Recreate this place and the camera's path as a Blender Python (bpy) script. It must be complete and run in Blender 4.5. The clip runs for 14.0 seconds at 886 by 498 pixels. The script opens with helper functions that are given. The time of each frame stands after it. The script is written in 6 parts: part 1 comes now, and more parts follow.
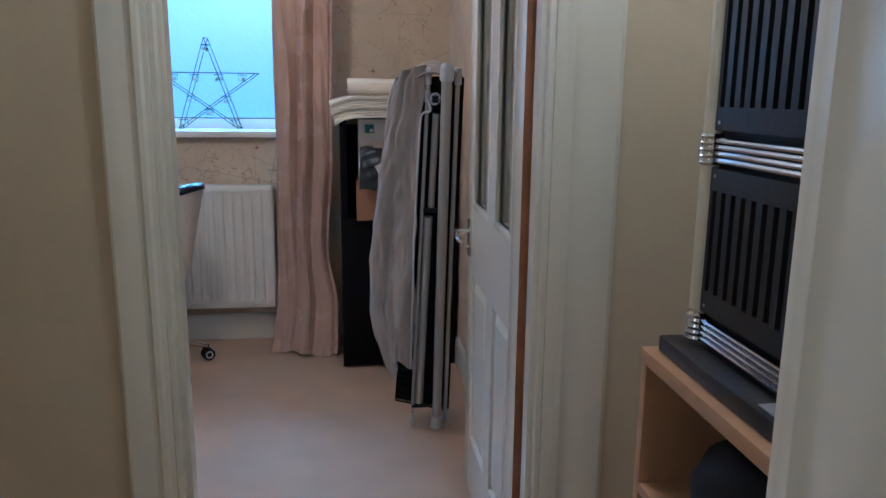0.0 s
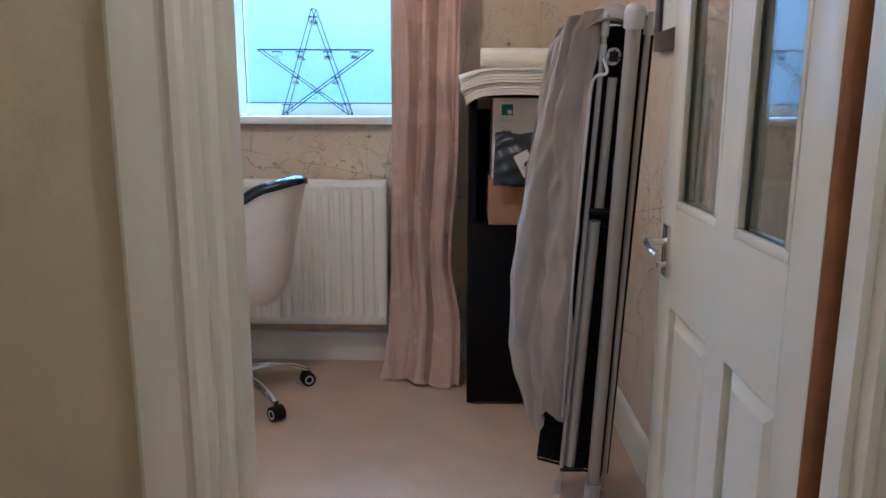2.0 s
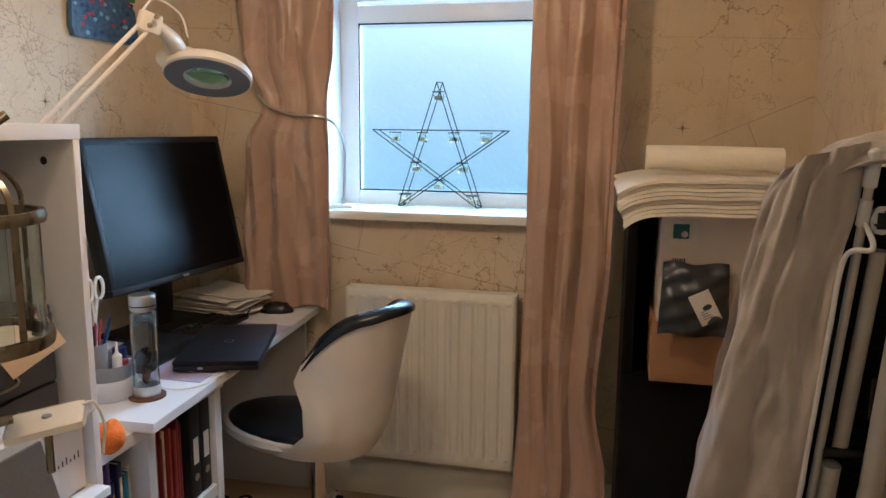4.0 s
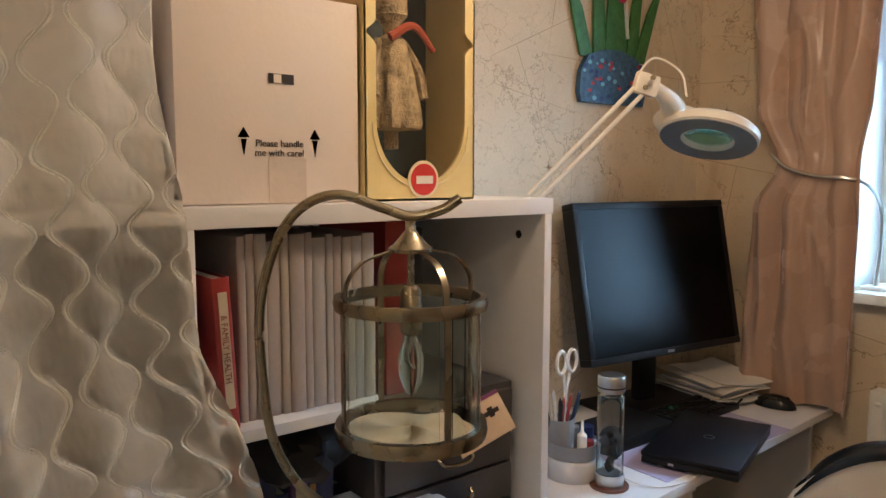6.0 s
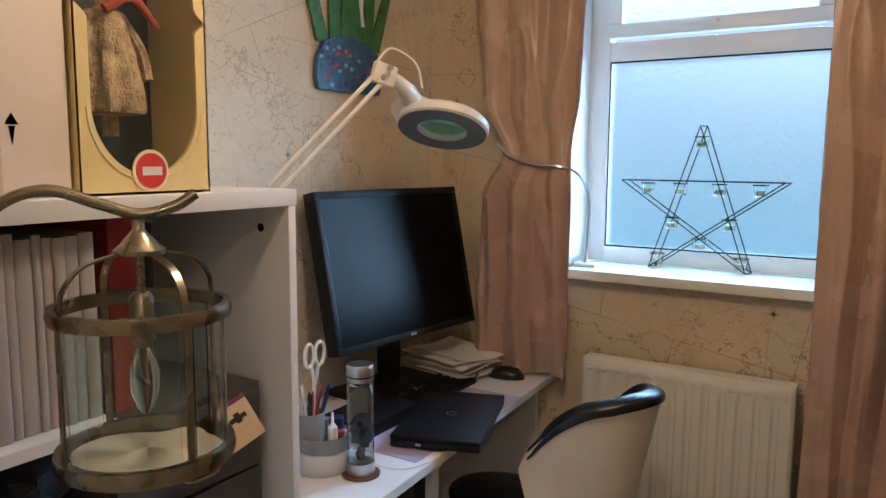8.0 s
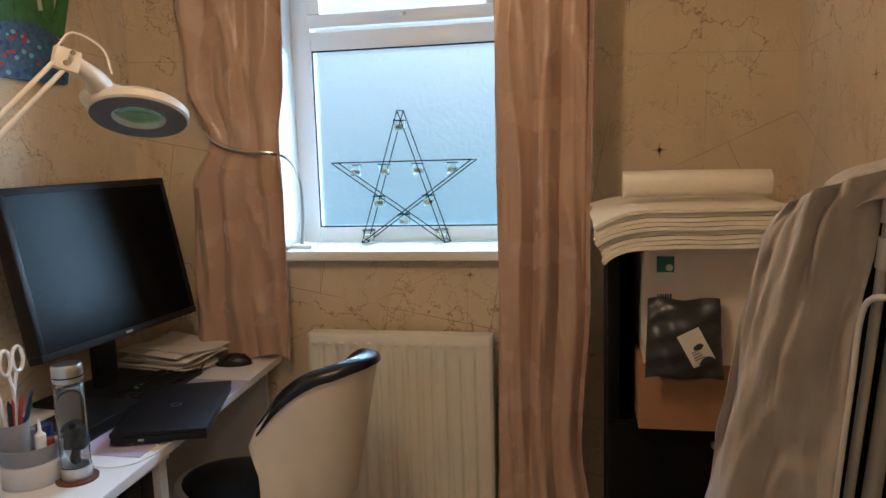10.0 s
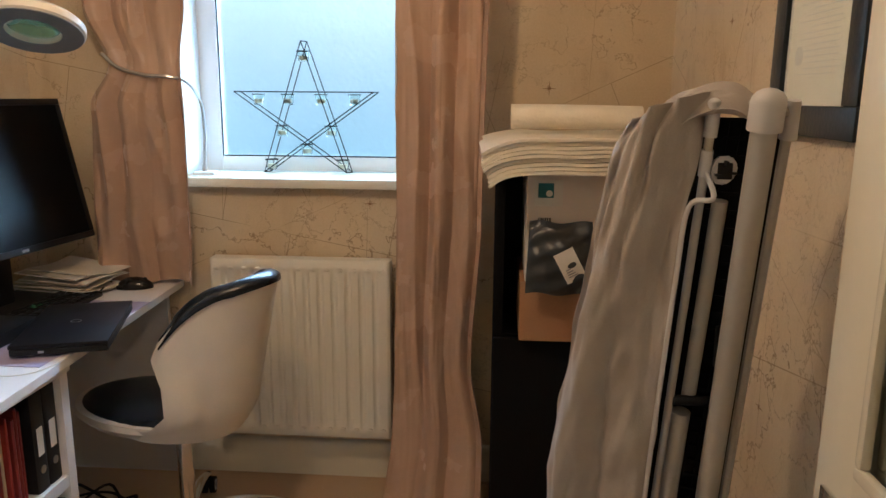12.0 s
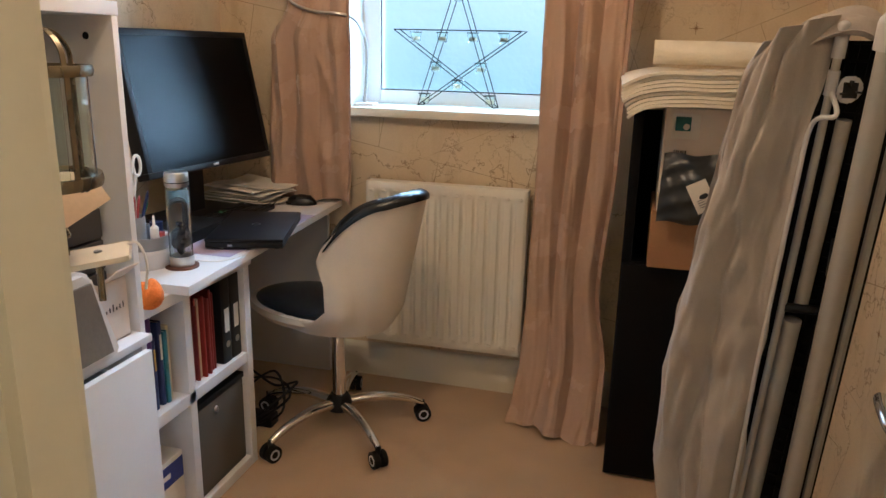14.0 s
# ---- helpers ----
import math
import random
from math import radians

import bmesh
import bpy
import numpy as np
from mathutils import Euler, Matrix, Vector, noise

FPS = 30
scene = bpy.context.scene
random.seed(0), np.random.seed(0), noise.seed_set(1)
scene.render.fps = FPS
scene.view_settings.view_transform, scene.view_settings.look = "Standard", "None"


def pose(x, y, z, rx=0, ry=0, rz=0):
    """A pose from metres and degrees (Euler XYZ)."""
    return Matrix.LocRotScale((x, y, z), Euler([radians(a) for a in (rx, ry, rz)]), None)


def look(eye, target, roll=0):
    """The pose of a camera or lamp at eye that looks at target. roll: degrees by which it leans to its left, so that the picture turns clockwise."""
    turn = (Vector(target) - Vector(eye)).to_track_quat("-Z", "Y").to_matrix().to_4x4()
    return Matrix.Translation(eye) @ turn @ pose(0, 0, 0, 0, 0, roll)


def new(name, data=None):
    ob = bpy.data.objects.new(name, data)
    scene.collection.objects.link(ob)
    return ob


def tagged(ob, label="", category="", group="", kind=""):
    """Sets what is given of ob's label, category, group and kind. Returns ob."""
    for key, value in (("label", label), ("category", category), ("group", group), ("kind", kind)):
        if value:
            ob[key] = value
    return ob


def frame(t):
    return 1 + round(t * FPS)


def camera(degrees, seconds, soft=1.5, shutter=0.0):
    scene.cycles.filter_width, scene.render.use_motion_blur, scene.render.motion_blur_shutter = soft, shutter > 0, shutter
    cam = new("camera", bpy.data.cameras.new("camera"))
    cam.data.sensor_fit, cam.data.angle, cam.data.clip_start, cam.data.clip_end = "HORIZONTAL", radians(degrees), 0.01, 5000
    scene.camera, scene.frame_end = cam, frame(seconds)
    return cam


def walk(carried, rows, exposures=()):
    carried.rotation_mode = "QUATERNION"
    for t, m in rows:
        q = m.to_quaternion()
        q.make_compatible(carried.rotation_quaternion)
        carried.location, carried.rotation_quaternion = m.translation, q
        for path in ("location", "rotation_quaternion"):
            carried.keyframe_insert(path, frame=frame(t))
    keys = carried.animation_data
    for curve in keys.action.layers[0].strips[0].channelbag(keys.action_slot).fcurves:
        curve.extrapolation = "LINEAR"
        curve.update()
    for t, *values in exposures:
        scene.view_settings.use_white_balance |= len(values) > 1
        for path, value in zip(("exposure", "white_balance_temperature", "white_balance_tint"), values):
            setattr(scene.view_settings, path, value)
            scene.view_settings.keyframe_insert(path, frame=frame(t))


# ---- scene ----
cam = camera(62.0, 14.0)
PATH = [
    (0, (-0.044, -0.066, 1.338), (0.198, 1.877, 0.93), 0.6),
    (0.5, (-0.093, 0.096, 1.225), (0.119, 2.05, 0.851), -0.6),
    (1, (-0.162, 0.247, 1.197), (0.007, 2.206, 0.829), -0.6),
    (1.5, (-0.164, 0.43, 1.216), (-0.085, 2.395, 0.852), 0.1),
    (2, (-0.135, 0.624, 1.216), (-0.179, 2.585, 0.821), 0.2),
    (2.2, (-0.128, 0.757, 1.233), (-0.223, 2.715, 0.839), 0.0),
    (4.3, (-0.167, 1.371, 1.465), (-0.703, 3.272, 1.153), 0.3),
    (4.5, (-0.18, 1.409, 1.46), (-0.812, 3.283, 1.16), 0.1),
    (5, (-0.215, 1.54, 1.484), (-1.3, 3.201, 1.229), 0.8),
    (5.5, (-0.2, 1.574, 1.489), (-1.605, 2.978, 1.26), 0.1),
    (6, (-0.214, 1.578, 1.501), (-1.779, 2.806, 1.297), 0.1),
    (6.5, (-0.232, 1.58, 1.506), (-1.795, 2.814, 1.317), -0.0),
    (7, (-0.252, 1.588, 1.506), (-1.69, 2.964, 1.309), -0.2),
    (7.5, (-0.277, 1.606, 1.506), (-1.525, 3.153, 1.284), 0.1),
    (8, (-0.248, 1.599, 1.511), (-1.291, 3.288, 1.269), 0.4),
    (8.5, (-0.229, 1.599, 1.513), (-1.107, 3.379, 1.264), 0.4),
    (9, (-0.216, 1.596, 1.519), (-0.944, 3.442, 1.265), -0.2),
    (9.2, (-0.203, 1.585, 1.514), (-0.859, 3.457, 1.262), -0.6),
    (11.3, (-0.11, 1.444, 1.442), (-0.227, 3.414, 1.121), -0.8),
    (11.5, (-0.11, 1.436, 1.438), (-0.218, 3.403, 1.092), -0.5),
    (12, (-0.094, 1.394, 1.432), (-0.237, 3.348, 1.026), 0.4),
    (12.5, (-0.08, 1.348, 1.413), (-0.27, 3.287, 0.959), 0.8),
    (13, (-0.075, 1.288, 1.392), (-0.313, 3.208, 0.887), 0.8),
    (13.5, (-0.065, 1.246, 1.383), (-0.354, 3.154, 0.857), 1.0),
    (14, (-0.07, 1.185, 1.377), (-0.565, 3.05, 0.85), 1.3),
]
EXPO = [
    (0.0, -0.2, 3750, 10), (0.5, 0.2, 3950, 10), (1.0, 0.26, 3950, 10), (2.2, 0.1, 4000, 10), (4.3, -0.28, 5200, 10),
    (5.0, -0.42, 5250, 10), (6.5, -0.3, 5150, 10), (7.5, -0.42, 5000, 10), (9.0, -0.45, 5350, 10), (11.3, -0.22, 5400, 10), (12.5, -0.05, 5250, 10), (14.0, 0.06, 5250, 10),
]
walk(cam, [(t, look(eye, target, roll)) for t, eye, target, roll in PATH], EXPO)

# ---- world and light ----
world = bpy.data.worlds.new("world")
scene.world = world
world.use_nodes = True
wn = world.node_tree.nodes
sky = wn.new("ShaderNodeTexSky")
sky.sky_type, sky.sun_disc = "NISHITA", False
sky.sun_elevation, sky.sun_rotation = radians(28), radians(200)
wn["Background"].inputs["Strength"].default_value = 0.12
world.node_tree.links.new(sky.outputs["Color"], wn["Background"].inputs["Color"])


def lamp(name, kind, energy, colour, m, size=0.1, size_y=None):
    data = bpy.data.lights.new(name, kind)
    data.energy, data.color = energy, colour
    if kind == "AREA":
        data.shape, data.size, data.size_y = "RECTANGLE", size, size_y or size
    else:
        data.shadow_soft_size = size
    ob = new(name, data)
    ob.matrix_basis = m
    return ob


lamp("window_daylight", "AREA", 520, (0.62, 0.845, 1.0), look((-0.8, 6.6, 3.55), (-0.8, 3.6, 1.4)), 3.2, 1.2)
lamp("low_sky_daylight", "AREA", 250, (0.70, 0.885, 1.0), look((1.55, 6.5, 1.85), (-0.8, 4.2, 1.65)), 1.6, 0.9)
lamp("ceiling_bulb_light", "POINT", 23, (1.0, 0.65, 0.35), pose(-0.70, 2.55, 2.12), 0.07)
# added warm fill high on the landing, standing for an unseen lamp
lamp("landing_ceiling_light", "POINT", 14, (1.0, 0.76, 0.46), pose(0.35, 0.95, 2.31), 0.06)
# made-up side fill from the west; the landing has no known window there
lamp("landing_window_daylight", "AREA", 5, (1.0, 0.78, 0.50), look((-0.885, -0.35, 1.5), (0.5, -0.35, 1.4)), 0.6, 1.0)


# ---- materials ----
def mat(name, base, rough=0.6, metal=0.0, vary=0.12, scale=6.0, fine=90.0, bump=0.15, sheen=0.0, coat=0.0, trans=0.0, ior=1.45, second=None, spec=0.5, even=False):
    """A surface with variation at two scales, fine relief and, where given, patches of a second colour."""
    m = bpy.data.materials.new(name)
    m.use_nodes = True
    t = m.node_tree
    n, l = t.nodes, t.links
    b = n["Principled BSDF"]
    co = n.new("ShaderNodeTexCoord")
    n1, n2 = n.new("ShaderNodeTexNoise"), n.new("ShaderNodeTexNoise")
    n1.inputs["Scale"].default_value, n2.inputs["Scale"].default_value = scale, fine
    n1.inputs["Detail"].default_value = 5
    for q in (n1, n2):
        l.new(co.outputs["Object"], q.inputs["Vector"])
    mix = n.new("ShaderNodeMix")
    mix.data_type = "RGBA"
    dark = tuple(c * (1 - vary) for c in base)
    light = second or tuple(min(1, c * (1 + vary)) for c in base)
    mix.inputs[6].default_value, mix.inputs[7].default_value = (*dark, 1), (*light, 1)
    add = n.new("ShaderNodeMath")
    add.operation = "MULTIPLY_ADD"
    l.new(n2.outputs["Fac"], add.inputs[0])
    add.inputs[1].default_value = 0.4
    l.new(n1.outputs["Fac"], add.inputs[2])
    rng = n.new("ShaderNodeMapRange")
    rng.inputs["From Min"].default_value, rng.inputs["From Max"].default_value = 0.4, 1.0
    l.new(add.outputs[0], rng.inputs["Value"])
    l.new(rng.outputs[0], mix.inputs[0])
    l.new(mix.outputs[2], b.inputs["Base Color"])
    b.inputs["Roughness"].default_value, b.inputs["Metallic"].default_value = rough, metal
    rr = n.new("ShaderNodeMapRange")
    rr.inputs["To Min"].default_value, rr.inputs["To Max"].default_value = max(0.02, rough - 0.25 * rough * rough), min(1, rough + 0.3 * rough * rough)
    l.new(n1.outputs["Fac"], rr.inputs["Value"])
    if not even:
        l.new(rr.outputs[0], b.inputs["Roughness"])
    b.inputs["Specular IOR Level"].default_value = spec
    b.inputs["Sheen Weight"].default_value, b.inputs["Coat Weight"].default_value = sheen, coat
    b.inputs["Transmission Weight"].default_value, b.inputs["IOR"].default_value = trans, ior
    if bump:
        bp = n.new("ShaderNodeBump")
        bp.inputs["Strength"].default_value, bp.inputs["Distance"].default_value = bump, 0.004
        l.new(n2.outputs["Fac"], bp.inputs["Height"])
        l.new(bp.outputs[0], b.inputs["Normal"])
    return m


def map_paper():
    """Old-map wallpaper: cream paper, tilted sheet edges, thin ragged coast lines, faded brown sketches."""
    m = mat("map_wallpaper", (0.62, 0.48, 0.305), 0.68, vary=0.10, scale=3.0, fine=160, bump=0.08, second=(0.74, 0.615, 0.43))
    n, l = m.node_tree.nodes, m.node_tree.links
    b = n["Principled BSDF"]
    src = b.inputs["Base Color"].links[0].from_socket
    co, sp, sm, flat = n.new("ShaderNodeTexCoord"), n.new("ShaderNodeSeparateXYZ"), n.new("ShaderNodeMath"), n.new("ShaderNodeCombineXYZ")
    l.new(co.outputs["Object"], sp.inputs[0])
    l.new(sp.outputs["X"], sm.inputs[0])
    l.new(sp.outputs["Y"], sm.inputs[1])
    l.new(sm.outputs[0], flat.inputs["X"])
    l.new(sp.outputs["Z"], flat.inputs["Y"])

    def placed(dx, dy, turn, stretch=(1, 1, 1)):
        mp = n.new("ShaderNodeMapping")
        mp.inputs["Location"].default_value, mp.inputs["Rotation"].default_value = (dx, dy, 0), (0, 0, radians(turn))
        mp.inputs["Scale"].default_value = stretch
        l.new(flat.outputs[0], mp.inputs["Vector"])
        return mp.outputs[0]

    def cloud(vec, scale, detail=2.0, rough=0.5):
        nz = n.new("ShaderNodeTexNoise")
        nz.inputs["Scale"].default_value, nz.inputs["Detail"].default_value, nz.inputs["Roughness"].default_value = scale, detail, rough
        l.new(vec, nz.inputs["Vector"])
        return nz.outputs["Fac"]

    def ranged(value, lo, hi, a, z):
        r = n.new("ShaderNodeMapRange")
        for key, q in (("From Min", lo), ("From Max", hi), ("To Min", a), ("To Max", z)):
            r.inputs[key].default_value = q
        l.new(value, r.inputs["Value"])
        return r.outputs[0]

    def math2(op, a, b2):
        k = n.new("ShaderNodeMath")
        k.operation = op
        l.new(a, k.inputs[0])
        if isinstance(b2, float):
            k.inputs[1].default_value = b2
        elif b2 is not None:
            l.new(b2, k.inputs[1])
        return k.outputs[0]

    def ink(fac, colour):
        nonlocal src
        mx = n.new("ShaderNodeMix")
        mx.data_type = "RGBA"
        l.new(fac, mx.inputs[0])
        l.new(src, mx.inputs[6])
        mx.inputs[7].default_value = (*colour, 1)
        src = mx.outputs[2]

    # faded smudges and upright streaks of the printed drawings
    ink(math2("MULTIPLY", ranged(cloud(placed(3.1, 1.2, 0, (1.6, 0.5, 1)), 9, 5), 0.52, 0.72, 0, 0.42), ranged(cloud(placed(9, 4, 0), 2.6), 0.45, 0.62, 0, 1)), (0.40, 0.27, 0.14))
    # ragged coast lines
    for dx, scale, width, strength in ((0.0, 2.3, 0.0042, 0.74), (5.7, 4.2, 0.0055, 0.5), (11.3, 7.5, 0.008, 0.34)):
        line = math2("ABSOLUTE", math2("SUBTRACT", cloud(placed(dx, dx * 0.6, 0), scale, 9, 0.58), 0.52), None)
        ink(math2("MULTIPLY", ranged(line, width * 0.35, width, strength, 0), ranged(cloud(placed(dx + 2, dx, 0), 1.9), 0.47, 0.56, 0, 1)), (0.25, 0.16, 0.09))
    # straight edges of overlapping sheets, fading in and out
    for dx, turn, w, h, strength in ((0.2, 11, 0.62, 0.43, 0.68), (0.9, -24, 0.71, 0.52, 0.58), (1.7, 2, 0.53, 0.60, 0.45)):
        br = n.new("ShaderNodeTexBrick")
        br.offset = 0.41
        for key, q in (("Scale", 1.0), ("Brick Width", w), ("Row Height", h), ("Mortar Size", 0.0016), ("Mortar Smooth", 0.4)):
            br.inputs[key].default_value = q
        l.new(placed(dx, dx, turn), br.inputs["Vector"])
        ink(math2("MULTIPLY", math2("MULTIPLY", br.outputs["Fac"], strength), ranged(cloud(placed(dx * 3, 7, turn), 2.4, 3), 0.44, 0.58, 0, 1)), (0.27, 0.17, 0.09))
    l.new(src, b.inputs["Base Color"])
    return m


def frosted():
    m = mat("frosted_glass", (0.85, 0.95, 0.98), 0.35, trans=1.0, vary=0.02, even=True, scale=20, fine=48, bump=1.0)
    return m


def sky_glow():
    """Bright overcast distance seen through the frosted pane, whiter towards the top."""
    m = bpy.data.materials.new("outside_sky")
    m.use_nodes = True
    n, l = m.node_tree.nodes, m.node_tree.links
    co, sp, ramp, em = n.new("ShaderNodeTexCoord"), n.new("ShaderNodeSeparateXYZ"), n.new("ShaderNodeValToRGB"), n.new("ShaderNodeEmission")
    l.new(co.outputs["Generated"], sp.inputs[0])
    nz = n.new("ShaderNodeTexNoise")
    nz.inputs["Scale"].default_value = 3
    l.new(co.outputs["Generated"], nz.inputs["Vector"])
    ad = n.new("ShaderNodeMath")
    ad.operation = "MULTIPLY_ADD"
    l.new(nz.outputs["Fac"], ad.inputs[0])
    ad.inputs[1].default_value = 0.05
    l.new(sp.outputs["Z"], ad.inputs[2])
    l.new(ad.outputs[0], ramp.inputs[0])
    ramp.color_ramp.elements[0].color, ramp.color_ramp.elements[1].color = (0.54, 0.82, 0.91, 1), (0.97, 1.0, 1.0, 1)
    ramp.color_ramp.elements[0].position, ramp.color_ramp.elements[1].position = 0.33, 0.55
    l.new(ramp.outputs[0], em.inputs["Color"])
    em.inputs["Strength"].default_value = 0.88
    l.new(em.outputs[0], n["Material Output"].inputs["Surface"])
    return m


PAPER = map_paper()
CARPET = mat("tan_carpet", (0.52, 0.345, 0.195), 0.95, vary=0.14, scale=5, fine=420, bump=0.8, sheen=0.3)
CREAM = mat("cream_wall_paint", (0.63, 0.54, 0.37), 0.6, vary=0.05, scale=3, fine=120, bump=0.12)
GLOSS = mat("white_gloss_woodwork", (0.78, 0.74, 0.62), 0.2, vary=0.02, even=True, scale=2, fine=60, bump=0.05)
CEIL = mat("ceiling_paint", (0.8, 0.78, 0.72), 0.8, vary=0.03, bump=0.2)
UPVC = mat("white_upvc", (0.82, 0.84, 0.85), 0.3, vary=0.02, bump=0.02)
FROST = frosted()
OUT = sky_glow()
DOORGLASS = mat("door_glass", (0.86, 0.92, 0.93), 0.02, trans=1.0, vary=0.02, even=True, scale=8, fine=30, bump=0.02, ior=1.75)
OAK = mat("door_edge_wood", (0.30, 0.13, 0.05), 0.5, vary=0.3, scale=8, fine=40, bump=0.1)
CHROME = mat("chrome", (0.75, 0.75, 0.75), 0.12, 1.0, vary=0.04, bump=0.0)
STEEL = mat("satin_steel", (0.55, 0.54, 0.52), 0.3, 1.0, vary=0.05, bump=0.02)
RADW = mat("radiator_enamel", (0.80, 0.76, 0.66), 0.35, vary=0.03, bump=0.03)
CURT = mat("dusty_pink_curtain", (0.48, 0.325, 0.235), 0.27, vary=0.06, scale=5, fine=60, bump=0.12, sheen=0.15)
LAM = mat("white_laminate", (0.74, 0.73, 0.74), 0.4, vary=0.03, scale=7, fine=150, bump=0.03)
BLACKP = mat("black_plastic", (0.009, 0.009, 0.010), 0.45, spec=0.3, vary=0.2, bump=0.05)
SCREEN = mat("dark_screen", (0.002, 0.003, 0.004), 0.27, spec=0.14, even=True, vary=0.05, bump=0.0)
BLACKC = mat("black_cabinet", (0.0035, 0.0035, 0.004), 0.5, spec=0.15, vary=0.2, bump=0.03)
BLKLEA = mat("black_leather", (0.012, 0.015, 0.02), 0.24, vary=0.2, scale=20, fine=200, bump=0.2)
WHTLEA = mat("white_leather", (0.72, 0.66, 0.57), 0.45, vary=0.05, scale=10, fine=200, bump=0.15)
RUBBER = mat("black_rubber", (0.008, 0.008, 0.008), 0.7, spec=0.25, vary=0.1)
BRASS = mat("antique_brass", (0.30, 0.262, 0.185), 0.27, 1.0, vary=0.14, scale=18, bump=0.05)
CLEAR = mat("clear_glass", (0.93, 0.98, 0.96), 0.02, trans=1.0, vary=0.0, bump=0.0)
SEAM = mat("milky_film_seam", (0.90, 0.90, 0.88), 0.11, trans=0.60, vary=0.04, scale=30, fine=80, bump=0.2, ior=1.3)
LANTERNGLASS = mat("green_tinted_glass", (0.86, 0.94, 0.92), 0.02, trans=1.0, vary=0.0, bump=0.0)
CARDW = mat("white_card", (0.74, 0.66, 0.60), 0.7, vary=0.03, scale=5, fine=120, bump=0.08)
CARDB = mat("brown_cardboard", (0.36, 0.19, 0.09), 0.8, vary=0.1, scale=10, fine=150, bump=0.15)
YELLOW = mat("yellow_card", (0.70, 0.57, 0.26), 0.5, vary=0.06, bump=0.04)
INK = mat("dark_ink", (0.03, 0.025, 0.025), 0.7, vary=0.05, bump=0.0)
REDP = mat("red_print", (0.55, 0.04, 0.03), 0.45, vary=0.08)
GREYF = mat("grey_board_cover", (0.37, 0.325, 0.29), 0.55, vary=0.08, scale=14, fine=320, bump=0.2, sheen=0.1)
GREYM = mat("grey_enamel_tube", (0.46, 0.44, 0.41), 0.35, 0.3, vary=0.05, bump=0.03)
MESHB = mat("black_mesh", (0.006, 0.006, 0.006), 0.6, spec=0.2, vary=0.1)
FOAM = mat("white_foam_wrap", (0.82, 0.76, 0.64), 0.45, vary=0.05, scale=25, fine=120, bump=0.5)
MAILER = mat("grey_mailing_bag", (0.035, 0.04, 0.045), 0.3, vary=0.2, scale=18, fine=60, bump=0.3)
PAPERW = mat("white_paper", (0.74, 0.70, 0.64), 0.7, vary=0.05, bump=0.05)
ORANGE = mat("orange_wool", (0.80, 0.20, 0.02), 0.9, vary=0.25, scale=30, fine=200, bump=0.8)
GREYP = mat("grey_plastic", (0.25, 0.25, 0.26), 0.45, vary=0.06)
LGREY = mat("light_grey_plastic", (0.55, 0.54, 0.55), 0.4, vary=0.04)
LAMPW = mat("cream_enamel", (0.76, 0.70, 0.60), 0.3, vary=0.03)
BUBBLE = mat("bubble_wrap_film", (0.93, 0.93, 0.92), 0.08, trans=0.70, vary=0.02, scale=30, fine=60, bump=0.3, ior=1.12)
BEECH = mat("beech_shelf", (0.42, 0.24, 0.11), 0.45, vary=0.15, scale=4, fine=30, bump=0.08)
IVORY = mat("ivory_post", (0.66, 0.60, 0.44), 0.35, vary=0.04)
BRONZE = mat("dark_bronze_panel", (0.02, 0.018, 0.018), 0.4, 0.2, vary=0.15)
FILM = mat("cellophane", (0.95, 0.93, 0.9), 0.06, trans=0.99, vary=0.02, scale=12, fine=30, bump=0.6, ior=1.15)


# ---- mesh helpers ----
def box(bm, a, b, bevel=0.0):
    """A box between two corners."""
    lo, hi = [min(p, q) for p, q in zip(a, b)], [max(p, q) for p, q in zip(a, b)]
    v = [bm.verts.new((x, y, z)) for x in (lo[0], hi[0]) for y in (lo[1], hi[1]) for z in (lo[2], hi[2])]
    f = [bm.faces.new([v[i] for i in q]) for q in ((0, 1, 3, 2), (4, 6, 7, 5), (0, 4, 5, 1), (2, 3, 7, 6), (0, 2, 6, 4), (1, 5, 7, 3))]
    if bevel:
        bmesh.ops.bevel(bm, geom=list({e for g in f for e in g.edges}), offset=bevel, segments=2, affect="EDGES", profile=0.6)
    return bm


def rod(bm, p, q, r, r2=None, seg=14, caps=True):
    p, q = Vector(p), Vector(q)
    m = Matrix.Translation((p + q) / 2) @ (q - p).to_track_quat("Z", "Y").to_matrix().to_4x4()
    bmesh.ops.create_cone(bm, cap_ends=caps, segments=seg, radius1=r, radius2=r if r2 is None else r2, depth=(q - p).length, matrix=m)
    return bm


def spline(points, n=10):
    """Points on a smooth curve through the given ones."""
    pts = [Vector(p) for p in points]
    pts = [pts[0] * 2 - pts[1]] + pts + [pts[-1] * 2 - pts[-2]]
    out = []
    for a, b, c, d in zip(pts, pts[1:], pts[2:], pts[3:]):
        for i in range(n):
            t = i / n
            out.append(0.5 * (2 * b + (c - a) * t + (2 * a - 5 * b + 4 * c - d) * t * t + (3 * b - a - 3 * c + d) * t ** 3))
    out.append(pts[-2])
    return out


